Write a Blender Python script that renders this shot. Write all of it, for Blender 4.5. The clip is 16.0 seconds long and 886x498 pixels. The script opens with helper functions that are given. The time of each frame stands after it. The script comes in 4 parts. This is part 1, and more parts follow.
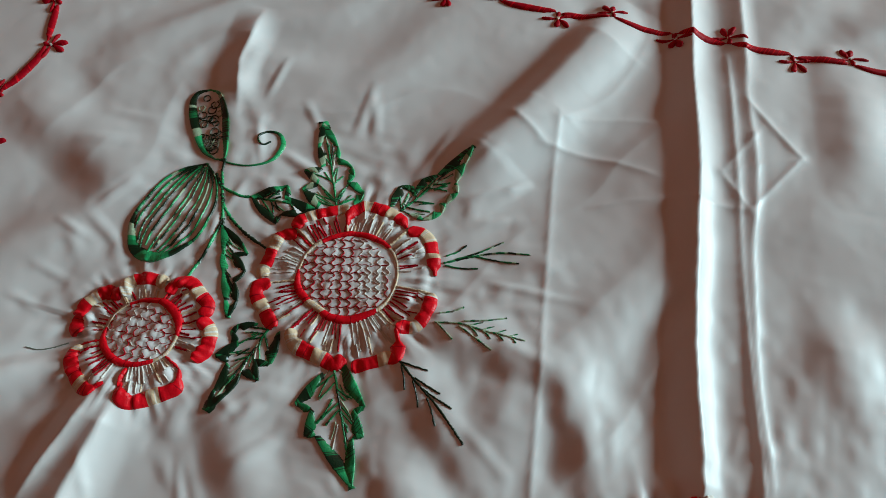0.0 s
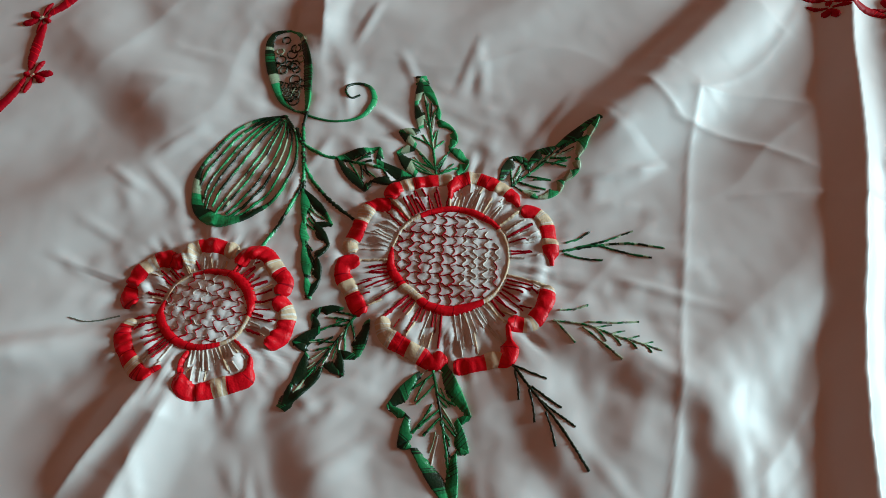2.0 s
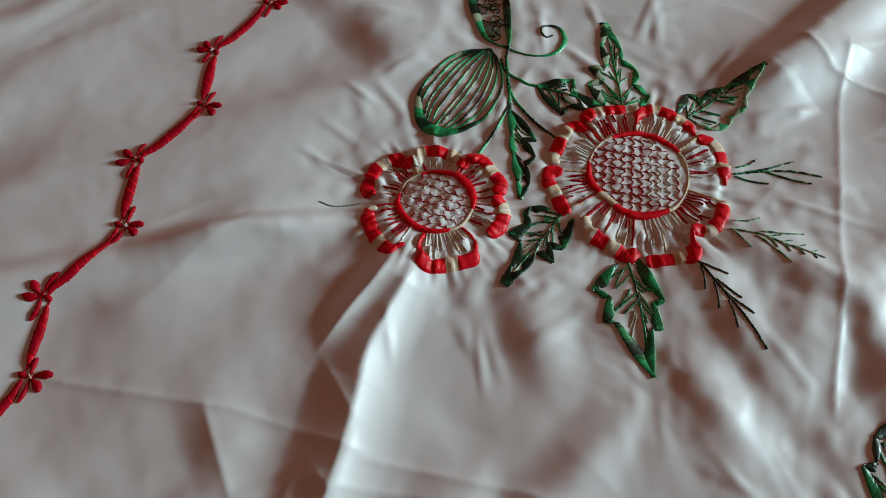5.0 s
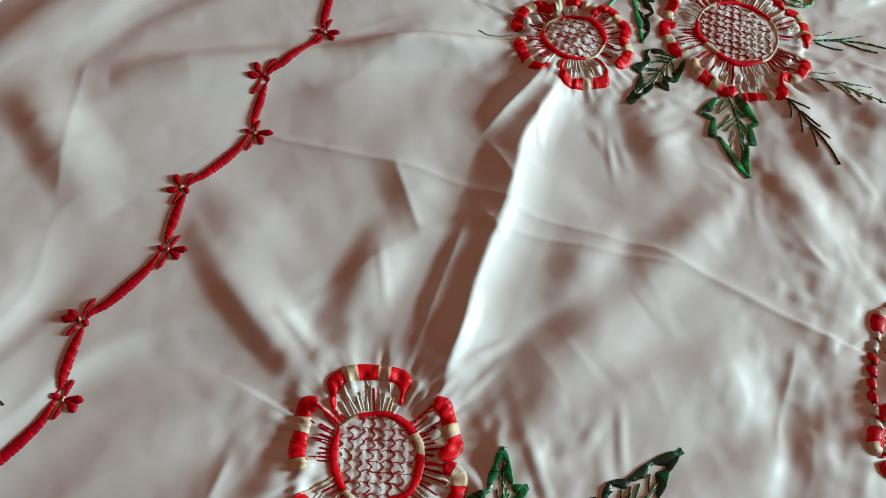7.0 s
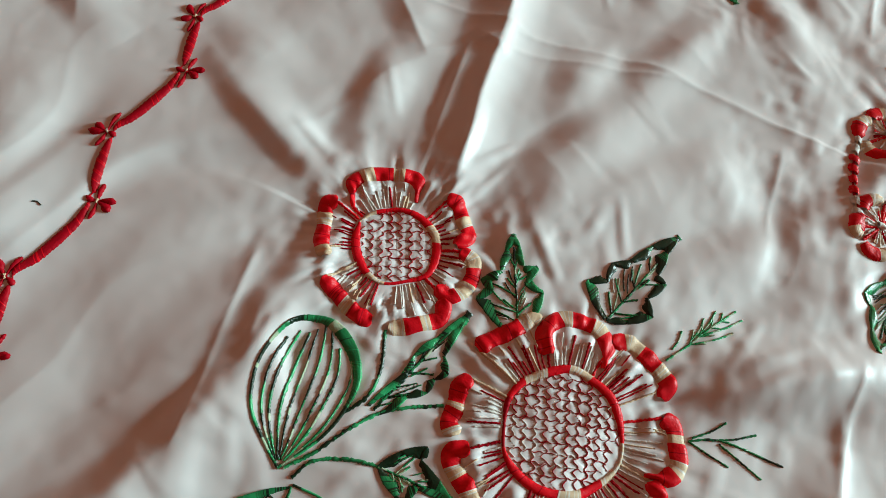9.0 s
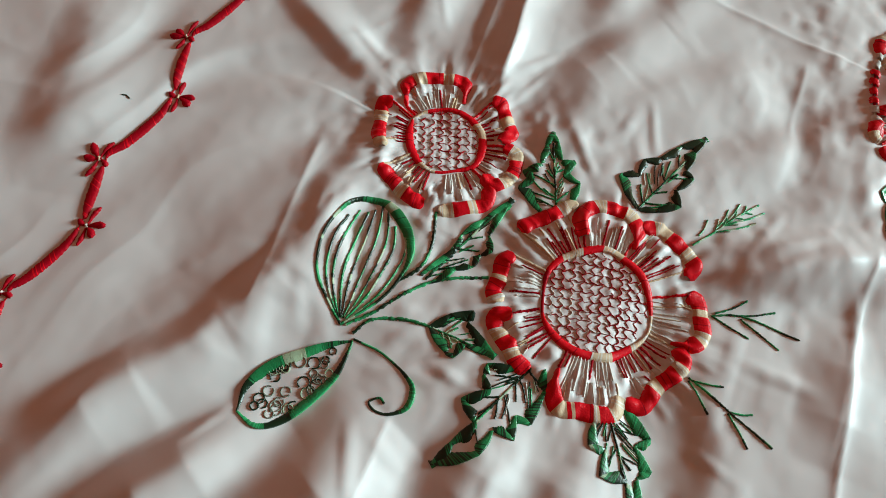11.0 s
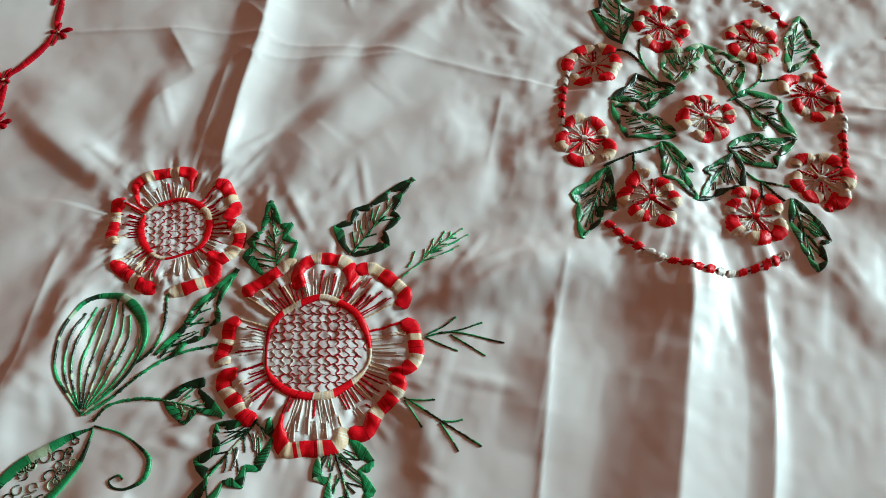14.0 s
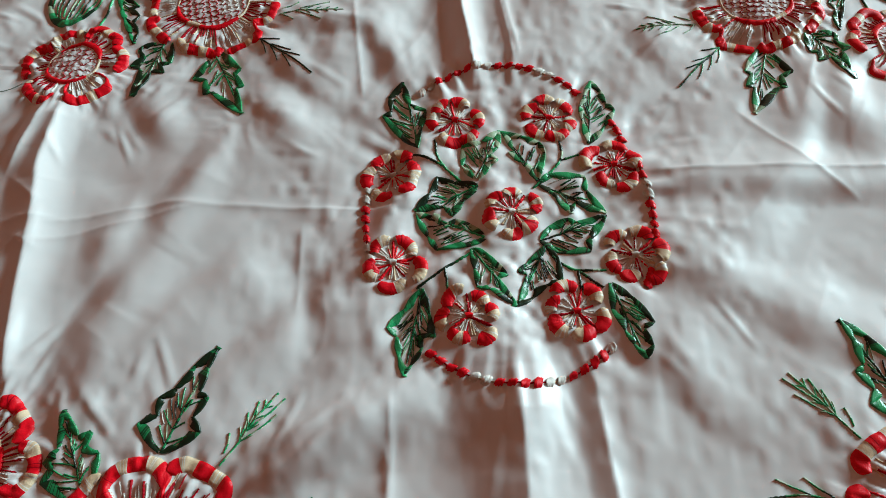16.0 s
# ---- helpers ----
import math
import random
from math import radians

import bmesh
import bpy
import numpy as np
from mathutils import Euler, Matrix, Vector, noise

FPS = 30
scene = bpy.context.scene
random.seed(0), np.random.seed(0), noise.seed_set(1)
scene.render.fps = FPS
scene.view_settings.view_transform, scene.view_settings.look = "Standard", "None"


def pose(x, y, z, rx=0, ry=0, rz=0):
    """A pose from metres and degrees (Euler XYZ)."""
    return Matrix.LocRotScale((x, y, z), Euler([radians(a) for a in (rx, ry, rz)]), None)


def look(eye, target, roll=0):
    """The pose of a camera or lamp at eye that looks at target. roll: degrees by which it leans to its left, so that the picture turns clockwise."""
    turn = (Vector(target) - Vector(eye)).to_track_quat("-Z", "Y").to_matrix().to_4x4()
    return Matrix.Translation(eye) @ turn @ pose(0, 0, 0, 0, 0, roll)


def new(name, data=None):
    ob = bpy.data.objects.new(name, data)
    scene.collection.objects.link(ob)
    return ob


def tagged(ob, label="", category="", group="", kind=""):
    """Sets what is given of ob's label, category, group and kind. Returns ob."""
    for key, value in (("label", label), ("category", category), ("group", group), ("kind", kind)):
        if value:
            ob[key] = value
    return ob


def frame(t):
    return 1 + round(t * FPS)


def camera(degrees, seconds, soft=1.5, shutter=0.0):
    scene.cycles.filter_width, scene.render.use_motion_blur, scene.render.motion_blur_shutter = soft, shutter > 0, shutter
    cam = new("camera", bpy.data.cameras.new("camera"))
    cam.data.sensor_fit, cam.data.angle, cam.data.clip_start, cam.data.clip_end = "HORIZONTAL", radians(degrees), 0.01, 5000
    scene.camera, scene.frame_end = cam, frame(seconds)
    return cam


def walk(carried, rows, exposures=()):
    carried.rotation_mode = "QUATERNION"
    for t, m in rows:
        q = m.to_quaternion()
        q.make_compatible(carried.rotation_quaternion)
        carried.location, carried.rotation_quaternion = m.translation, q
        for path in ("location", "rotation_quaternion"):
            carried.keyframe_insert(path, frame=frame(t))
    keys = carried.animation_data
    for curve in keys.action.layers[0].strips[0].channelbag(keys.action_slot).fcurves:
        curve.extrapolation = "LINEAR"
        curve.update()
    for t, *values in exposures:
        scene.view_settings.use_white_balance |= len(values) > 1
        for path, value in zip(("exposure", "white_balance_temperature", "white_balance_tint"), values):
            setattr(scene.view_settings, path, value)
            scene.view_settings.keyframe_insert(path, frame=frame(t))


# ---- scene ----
LENS = 64.56
cam = camera(LENS, 16.0, soft=0.8)
PATH = [
    (0.0, -0.09271, 0.03132, 0.25079, 26.423, -0.300, 15.171),
    (0.5, -0.11302, 0.03178, 0.23879, 25.279, -1.113, 18.405),
    (1.0, -0.12220, 0.03238, 0.23202, 24.830, -1.428, 20.948),
    (1.5, -0.13344, 0.03215, 0.22010, 25.045, -2.572, 22.173),
    (2.0, -0.13323, 0.03874, 0.21318, 24.710, -1.545, 18.824),
    (2.5, -0.14603, 0.04371, 0.21216, 25.129, -0.796, 16.028),
    (3.0, -0.15309, 0.04584, 0.20977, 24.375, -0.260, 14.532),
    (3.2, -0.15813, 0.04489, 0.20957, 24.088, -0.798, 14.582),
    (5.3, -0.18093, -0.04488, 0.23643, 24.960, -2.471, 23.184),
    (5.5, -0.18123, -0.05545, 0.23954, 25.385, -2.775, 23.571),
    (6.0, -0.18743, -0.08997, 0.25102, 26.257, -3.213, 25.208),
    (6.5, -0.19107, -0.11929, 0.25456, 26.460, -3.732, 26.522),
    (7.0, -0.19445, -0.14368, 0.24526, 25.035, -4.392, 26.122),
    (7.5, -0.19423, -0.15956, 0.24454, 24.143, -4.655, 26.198),
    (8.0, -0.18959, -0.17865, 0.23921, 23.342, -5.136, 25.979),
    (8.5, -0.18386, -0.19445, 0.23394, 22.654, -5.154, 26.274),
    (9.0, -0.17614, -0.20251, 0.23368, 22.737, -4.738, 23.952),
    (9.5, -0.17310, -0.22079, 0.22894, 21.796, -4.257, 24.871),
    (9.7, -0.17243, -0.22674, 0.23107, 21.727, -3.502, 25.496),
    (11.8, -0.15251, -0.25285, 0.24525, 22.858, -3.168, 25.360),
    (12.0, -0.14810, -0.25409, 0.24714, 23.322, -3.095, 24.938),
    (12.5, -0.13580, -0.25419, 0.25373, 24.179, -2.168, 23.829),
    (13.0, -0.11277, -0.24644, 0.26012, 24.725, -1.125, 21.331),
    (13.5, -0.08619, -0.23447, 0.26626, 25.674, -0.108, 18.152),
    (14.0, -0.06351, -0.22054, 0.26889, 26.341, 0.722, 14.448),
    (14.5, -0.04579, -0.20384, 0.27485, 26.796, 1.682, 10.595),
    (15.0, -0.02969, -0.18183, 0.28260, 27.563, 1.991, 6.940),
    (15.5, -0.02426, -0.16728, 0.28162, 27.323, 2.395, 4.639),
    (16.0, -0.01686, -0.15686, 0.27572, 27.038, 2.072, 1.232),
]
walk(cam, [(t, pose(x, y, z, rx, ry, rz)) for t, x, y, z, rx, ry, rz in PATH],
     exposures=[(0.0, -0.56, 6650, 13), (1.5, -0.50, 6650, 13), (3.2, -0.36, 6650, 13), (5.5, -0.58, 6800, 18), (6.0, -0.36, 7500, 21), (6.5, -0.20, 7350, 17), (7.0, -0.08, 6950, 13),
                (8.0, 0.0, 6650, 8), (9.0, 0.04, 6950, 12), (12.0, 0.04, 7000, 15), (13.0, 0.02, 7000, 15), (14.0, 0.02, 6750, 10), (15.0, -0.04, 6700, 13), (16.0, -0.14, 6650, 13)])

# ---- world and light: one window in the east wall of an unseen, warm-painted room ----
world = bpy.data.worlds.new("sky")
scene.world = world
world.use_nodes = True
wn = world.node_tree
sky = wn.nodes.new("ShaderNodeTexSky")
sky.sky_type, sky.sun_disc = "NISHITA", False
sky.sun_elevation, sky.sun_rotation = radians(40), radians(90)
wn.links.new(sky.outputs[0], wn.nodes["Background"].inputs[0])
wn.nodes["Background"].inputs[1].default_value = 0.05

WIN_X, WIN_Y0, WIN_Y1, WIN_Z0, WIN_Z1 = 2.6, 1.05, 2.15, 0.45, 1.25
lamp = bpy.data.lights.new("window_light", "AREA")
lamp.shape, lamp.size, lamp.size_y = "RECTANGLE", WIN_Y1 - WIN_Y0, WIN_Z1 - WIN_Z0
lamp.energy, lamp.color = 214.0, (0.672, 1.0, 1.065)
lamp_ob = new("window_light", lamp)
lamp_ob.matrix_world = look((WIN_X + 0.02, (WIN_Y0 + WIN_Y1) / 2, (WIN_Z0 + WIN_Z1) / 2), (0, (WIN_Y0 + WIN_Y1) / 2, (WIN_Z0 + WIN_Z1) / 2 - 0.35))


# ---- materials ----
def material(name, color, rough, spec=0.5, sheen=0.0, var=0.12, scale=60.0, bump=0.2, bump_scale=900.0, var2=0.0, aniso=0.0):
    m = bpy.data.materials.new(name)
    m.use_nodes = True
    nt = m.node_tree
    b = nt.nodes["Principled BSDF"]
    b.inputs["Roughness"].default_value = rough
    b.inputs["Specular IOR Level"].default_value = spec
    b.inputs["Sheen Weight"].default_value = sheen
    b.inputs["Anisotropic"].default_value = aniso
    tc = nt.nodes.new("ShaderNodeTexCoord")
    n1 = nt.nodes.new("ShaderNodeTexNoise")
    n1.inputs["Scale"].default_value, n1.inputs["Detail"].default_value = scale, 4
    n2 = nt.nodes.new("ShaderNodeTexNoise")
    n2.inputs["Scale"].default_value, n2.inputs["Detail"].default_value = bump_scale, 2
    nt.links.new(tc.outputs["Object"], n1.inputs["Vector"])
    nt.links.new(tc.outputs["Object"], n2.inputs["Vector"])
    mix = nt.nodes.new("ShaderNodeMix")
    mix.data_type = "RGBA"
    mix.inputs["A"].default_value = (*[c * (1 - var) for c in color], 1)
    mix.inputs["B"].default_value = (*[min(1, c * (1 + var)) for c in color], 1)
    if var2:
        add = nt.nodes.new("ShaderNodeMath")
        add.operation = "MULTIPLY_ADD"
        add.inputs[1].default_value = var2
        nt.links.new(n2.outputs["Fac"], add.inputs[0])
        nt.links.new(n1.outputs["Fac"], add.inputs[2])
        sub = nt.nodes.new("ShaderNodeMath")
        sub.operation = "SUBTRACT"
        sub.inputs[1].default_value = var2 / 2
        sub.use_clamp = True
        nt.links.new(add.outputs[0], sub.inputs[0])
        nt.links.new(sub.outputs[0], mix.inputs["Factor"])
    else:
        nt.links.new(n1.outputs["Fac"], mix.inputs["Factor"])
    nt.links.new(mix.outputs["Result"], b.inputs["Base Color"])
    bp = nt.nodes.new("ShaderNodeBump")
    bp.inputs["Strength"].default_value, bp.inputs["Distance"].default_value = bump, 0.0006
    nt.links.new(n2.outputs["Fac"], bp.inputs["Height"])
    nt.links.new(bp.outputs["Normal"], b.inputs["Normal"])
    return m


SATIN = material("white_satin", (0.79, 0.77, 0.765), 0.45, 0.55, 0.0, 0.03, 14.0, 0.035, 2600.0)
RED = material("red_floss", (0.80, 0.006, 0.016), 0.36, 0.2, 0.0, 0.25, 300.0, 0.3, 1800.0, 0.5)
CRIMSON = material("crimson_floss", (0.41, 0.003, 0.012), 0.5, 0.09, 0.0, 0.25, 300.0, 0.3, 1800.0, 0.5)
CREAM = material("cream_floss", (0.72, 0.54, 0.36), 0.42, 0.3, 0.0, 0.15, 300.0, 0.3, 1800.0, 0.5)
WHITE = material("white_floss", (0.74, 0.70, 0.64), 0.42, 0.35, 0.0, 0.12, 300.0, 0.3, 1800.0, 0.5)
GREEN = material("green_floss", (0.004, 0.20, 0.066), 0.28, 0.55, 0.0, 0.3, 250.0, 0.3, 1800.0, 0.5)
# dark and light greens also paint shade and sheen on the satin stitch
DARK = material("dark_green_and_shade_floss", (0.002, 0.024, 0.010), 0.28, 0.5, 0.0, 0.3, 250.0, 0.3, 1800.0, 0.5)
LIGHT = material("light_green_and_sheen_floss", (0.012, 0.38, 0.135), 0.28, 0.55, 0.0, 0.3, 250.0, 0.3, 1800.0, 0.5)
PALE = material("pale_green_floss", (0.38, 0.50, 0.33), 0.42, 0.35, 0.0, 0.2, 250.0, 0.3, 1800.0, 0.5)
GREY = material("grey_floss", (0.22, 0.25, 0.20), 0.45, 0.35, 0.0, 0.3, 250.0, 0.5, 1800.0, 0.5)
# wall and ceiling colours are set to turn the cloth's shade warm brown
PAINT = material("terracotta_bounce_paint", (0.36, 0.110, 0.060), 0.8, 0.2, 0.0, 0.08, 3.0, 0.2, 80.0)
CEIL = material("dull_brown_bounce_paint", (0.26, 0.097, 0.056), 0.85, 0.2, 0.0, 0.05, 3.0, 0.2, 80.0)
FLOORM = material("brown_floor_cement", (0.22, 0.12, 0.09), 0.6, 0.4, 0.0, 0.2, 6.0, 0.3, 120.0)
FLOSS = [RED, CREAM, GREEN, DARK, LIGHT, PALE, WHITE, CRIMSON, GREY, SATIN]
R_, C_, G_, D_, L_, P_, W_, K_, Y_, S_ = range(10)

# ---- the lie of the cloth (all plan numbers in millimetres) ----
TURN = radians(5.5)
BIG = {"A": (-155, 128, 34), "B": (-136, -149, 38.5), "C": (129, 128, 34), "D": (156, -131, 38.5)}
SMALL = {"A": (-222, 87, 26), "B": (-214, -113, 29.5)}
# folds: start, end, width of the west flank, width of the east flank, height; a crest stands between the flanks
FOLDS = [
    (-90, 258, -109, 213, 17, 34, 5.2), (-110, 214, -127, 183, 17, 26, 4.6),
    (-77, 286, -90, 258, 17, 34, 5.2), (-301, 34, -244, 69, 9, 12, 2.2), (-312, 171, -261, 148, 20, 24, 2.4), (-163, 41, -178, 64, 13, 15, 2.0),
    (-108, 116, -74, 114, 12, 17, 1.8), (-70, 113, -58, 94, 12, 20, 1.5), (-94, 71, -119, 97, 10, 14, 1.3),
    (-262, -7, -238, -30, 13, 17, 1.2), (-243, -65, -242, -38, 16, 19, 1.2), (-369, -19, -312, 22, 11, 18, 2.4),
    (-313, 23, -254, 65, 8, 14, 1.8), (-85, 26, -118, 56, 14, 16, 1.3), (-62, 100, -49, 78, 13, 24, 1.5), (-177, -30, -181, -1, 16, 21, 2.0),
    (-285, -84, -248, -100, 10, 15, 2.3), (-307, -72, -285, -83, 12, 17, 1.5), (-245, -79, -249, -43, 13, 16, 1.7),
    (-185, -71, -162, -34, 14, 21, 3.2), (-159, -34, -134, 32, 19, 28, 2.0), (-404, -51, -359, -73, 15, 19, 2.0),
    (-318, -51, -279, -70, 13, 17, 0.8), (-87, 43, -120, 65, 12, 16, 1.6), (-281, -270, -255, -229, 15, 23, 4.2), (-254, -227, -236, -177, 14, 23, 3.4),
    (-243, -172, -235, -124, 11, 17, 1.6), (-248, -287, -224, -244, 17, 23, 5.0), (-202, -278, -186, -233, 27, 24, 7.0), (-154, -245, -149, -204, 21, 22, 4.2),
    (-99, -124, -46, -86, 11, 17, 2.2), (-122, -236, -121, -197, 19, 22, 2.8), (-78, -214, -76, -181, 17, 18, 0.7),
    (-343, -185, -365, -113, 21, 29, 2.0), (65, 19, 168, 16, 15, 23, 1.6), (69, -22, 108, -43, 16, 22, 1.1), (108, -42, 158, -67, 20, 26, 1.6),
    (58, -64, 83, -90, 14, 19, 1.0), (-151, -57, -101, -17, 16, 26, 1.7), (-127, -90, -70, -34, 16, 25, 1.8), (-173, -83, -151, -32, 18, 25, 1.4),
    (-99, -109, -49, -83, 13, 17, 3.2), (66, 120, 89, 80, 18, 24, 1.6),
    (144, 62, 178, 44, 26, 34, 1.8), (-83, 106, -91, 69, 14, 20, 1.3),
    (26, 283, 35, 224, 18, 22, 2.0), (-69, 104, -53, 71, 11, 13, 0.8), (24, 161, 31, 131, 15, 18, 1.6),
    (-18, 76, -4, -2, 16, 13, 0.8), (-4, -2, 0, -80, 16, 13, 1.0),
]
# folds with a pressed, sharp crest
RIDGES = [
    (-234, 217, -228, 195, 11, 10, 3.4), (-235, 241, -234, 217, 13, 11, 4.0), (-220, 24, -217, 61, 19, 14, 5.4), (-204, -84, -214, -20, 15, 16, 4.6), (-214, -20, -220, 24, 17, 17, 5.0), (-218, -80, -221, -55, 6, 6, 1.3), (-221, -55, -225, -22, 6, 6, 1.3), (0, -80, 3, -120, 24, 34, 5.2),
    (-46, 320, -40, 266, 12, 12, 4.8), (-40, 266, -27, 160, 12, 12, 4.8), (-27, 160, -20, 103, 12, 12, 4.8), (-20, 103, -18, 76, 14, 11, 4.8), (-26, 335, -16, 270, 10, 8, 2.2), (-17, 270, 5, 88, 5, 5, 0.9),
    (3, -120, 7, -231, 30, 34, 5.6), (31, -79, 36, -126, 10, 8, 2.0), (36, -126, 42, -230, 10, 8, 2.0), (-235, 23, -225, 59, 9, 7, 2.6), (-49, -122, -47, -160, 15, 30, 2.1)]
# sharp pressed creases: start, end, depth
CREASES = [
    (-25, 279, 3, 87, 0.9), (-14, 253, 10, 229, 0.8), (10, 229, -9, 198, 0.8), (-9, 198, -22, 213, 0.7), (-22, 213, -8, 239, 0.6), (-22, 213, 10, 229, 0.5),
    (-47, 195, -9, 198, 0.5), (-112, 217, -96, 208, 0.8), (-96, 207, -84, 208, 0.9), (-84, 208, -66, 208, 0.8), (-66, 208, -46, 205, 0.6), (-92, 221, -65, 230, 0.6), (-65, 230, -51, 233, 0.6), (-70, 184, -57, 190, 0.6), (-57, 190, -45, 194, 0.6),
    (-92, 223, -79, 123, 0.6), (-79, 123, -71, 66, 0.7), (-256, -136, -246, -202, 0.7), (-182, -250, -185, -216, 0.7), (-50, -104, -37, -222, 0.8),
    (-207, -6, -156, 4, 0.6), (-156, 4, -79, 3, 0.7), (64, 21, 171, 24, 0.9), (-49, -84, -47, -121, 0.7), (-394, -30, -366, -81, 0.3),
    (-310, -22, -252, -8, 0.6), (-252, -8, -208, -4, 0.6), (-213, -17, -144, 2, 0.6), (-222, -14, -211, -19, 0.7), (-211, -19, -213, -1, 0.7), (-232, 17, -216, 5, 0.7), (-260, -11, -239, -32, 0.6), (-239, -32, -215, -13, 0.6),
    (109, 54, 152, 8, 0.5), (-93, -8, -91, -46, 0.5)]
# short ripples that run out from the stitching
_ripple = random.Random(12)
RIPPLES = []
for _cx, _cy, _r, _n in ((-155, 127, 50, 26), (-222, 86, 36, 18), (-230, 172, 30, 12), (-137, -150, 52, 24), (-214, -113, 38, 18), (-219, -205, 30, 12), (-3, 0, 80, 34), (129, 126, 50, 12), (164, -128, 52, 12)):
    for _k in range(_n):
        _a = _ripple.uniform(0, 2 * math.pi)
        _d = _r * _ripple.uniform(1.0, 1.45 if _r < 60 else 1.2)
        _b = _a + _ripple.uniform(-0.5, 0.5)
        _l, _w = _ripple.uniform(8, 24), _ripple.uniform(2.4, 4.6)
        _x, _y = _cx + _d * math.cos(_a), _cy + _d * math.sin(_a)
        RIPPLES.append((_x, _y, _x + _l * math.cos(_b), _y + _l * math.sin(_b), _w, _w * 1.2, _ripple.uniform(0.25, 0.7) * (1.0 if _r < 60 else 0.45)))
_rng = np.random.default_rng(4)
_tabs = [_rng.standard_normal((64, 64)) for _ in range(8)]


def value_noise(x, y, scale, n):
    u, v = x / scale + 17.3, y / scale + 9.1
    i, j = np.floor(u).astype(int), np.floor(v).astype(int)
    a, b = u - i, v - j
    a, b = a * a * a * (a * (6 * a - 15) + 10), b * b * b * (b * (6 * b - 15) + 10)
    tab = _tabs[n]
    g = lambda p, q: tab[p % 64, q % 64]
    return (g(i, j) * (1 - a) + g(i + 1, j) * a) * (1 - b) + (g(i, j + 1) * (1 - a) + g(i + 1, j + 1) * a) * b


def along(x, y, x0, y0, x1, y1):
    """Place along a line (0 to 1) and distance to its east or south side."""
    dx, dy = x1 - x0, y1 - y0
    length = math.hypot(dx, dy)
    s = ((x - x0) * dx + (y - y0) * dy) / length**2
    side = ((x - x0) * dy - (y - y0) * dx) / length
    if dy < 0:
        side = -side
    return s, side, length


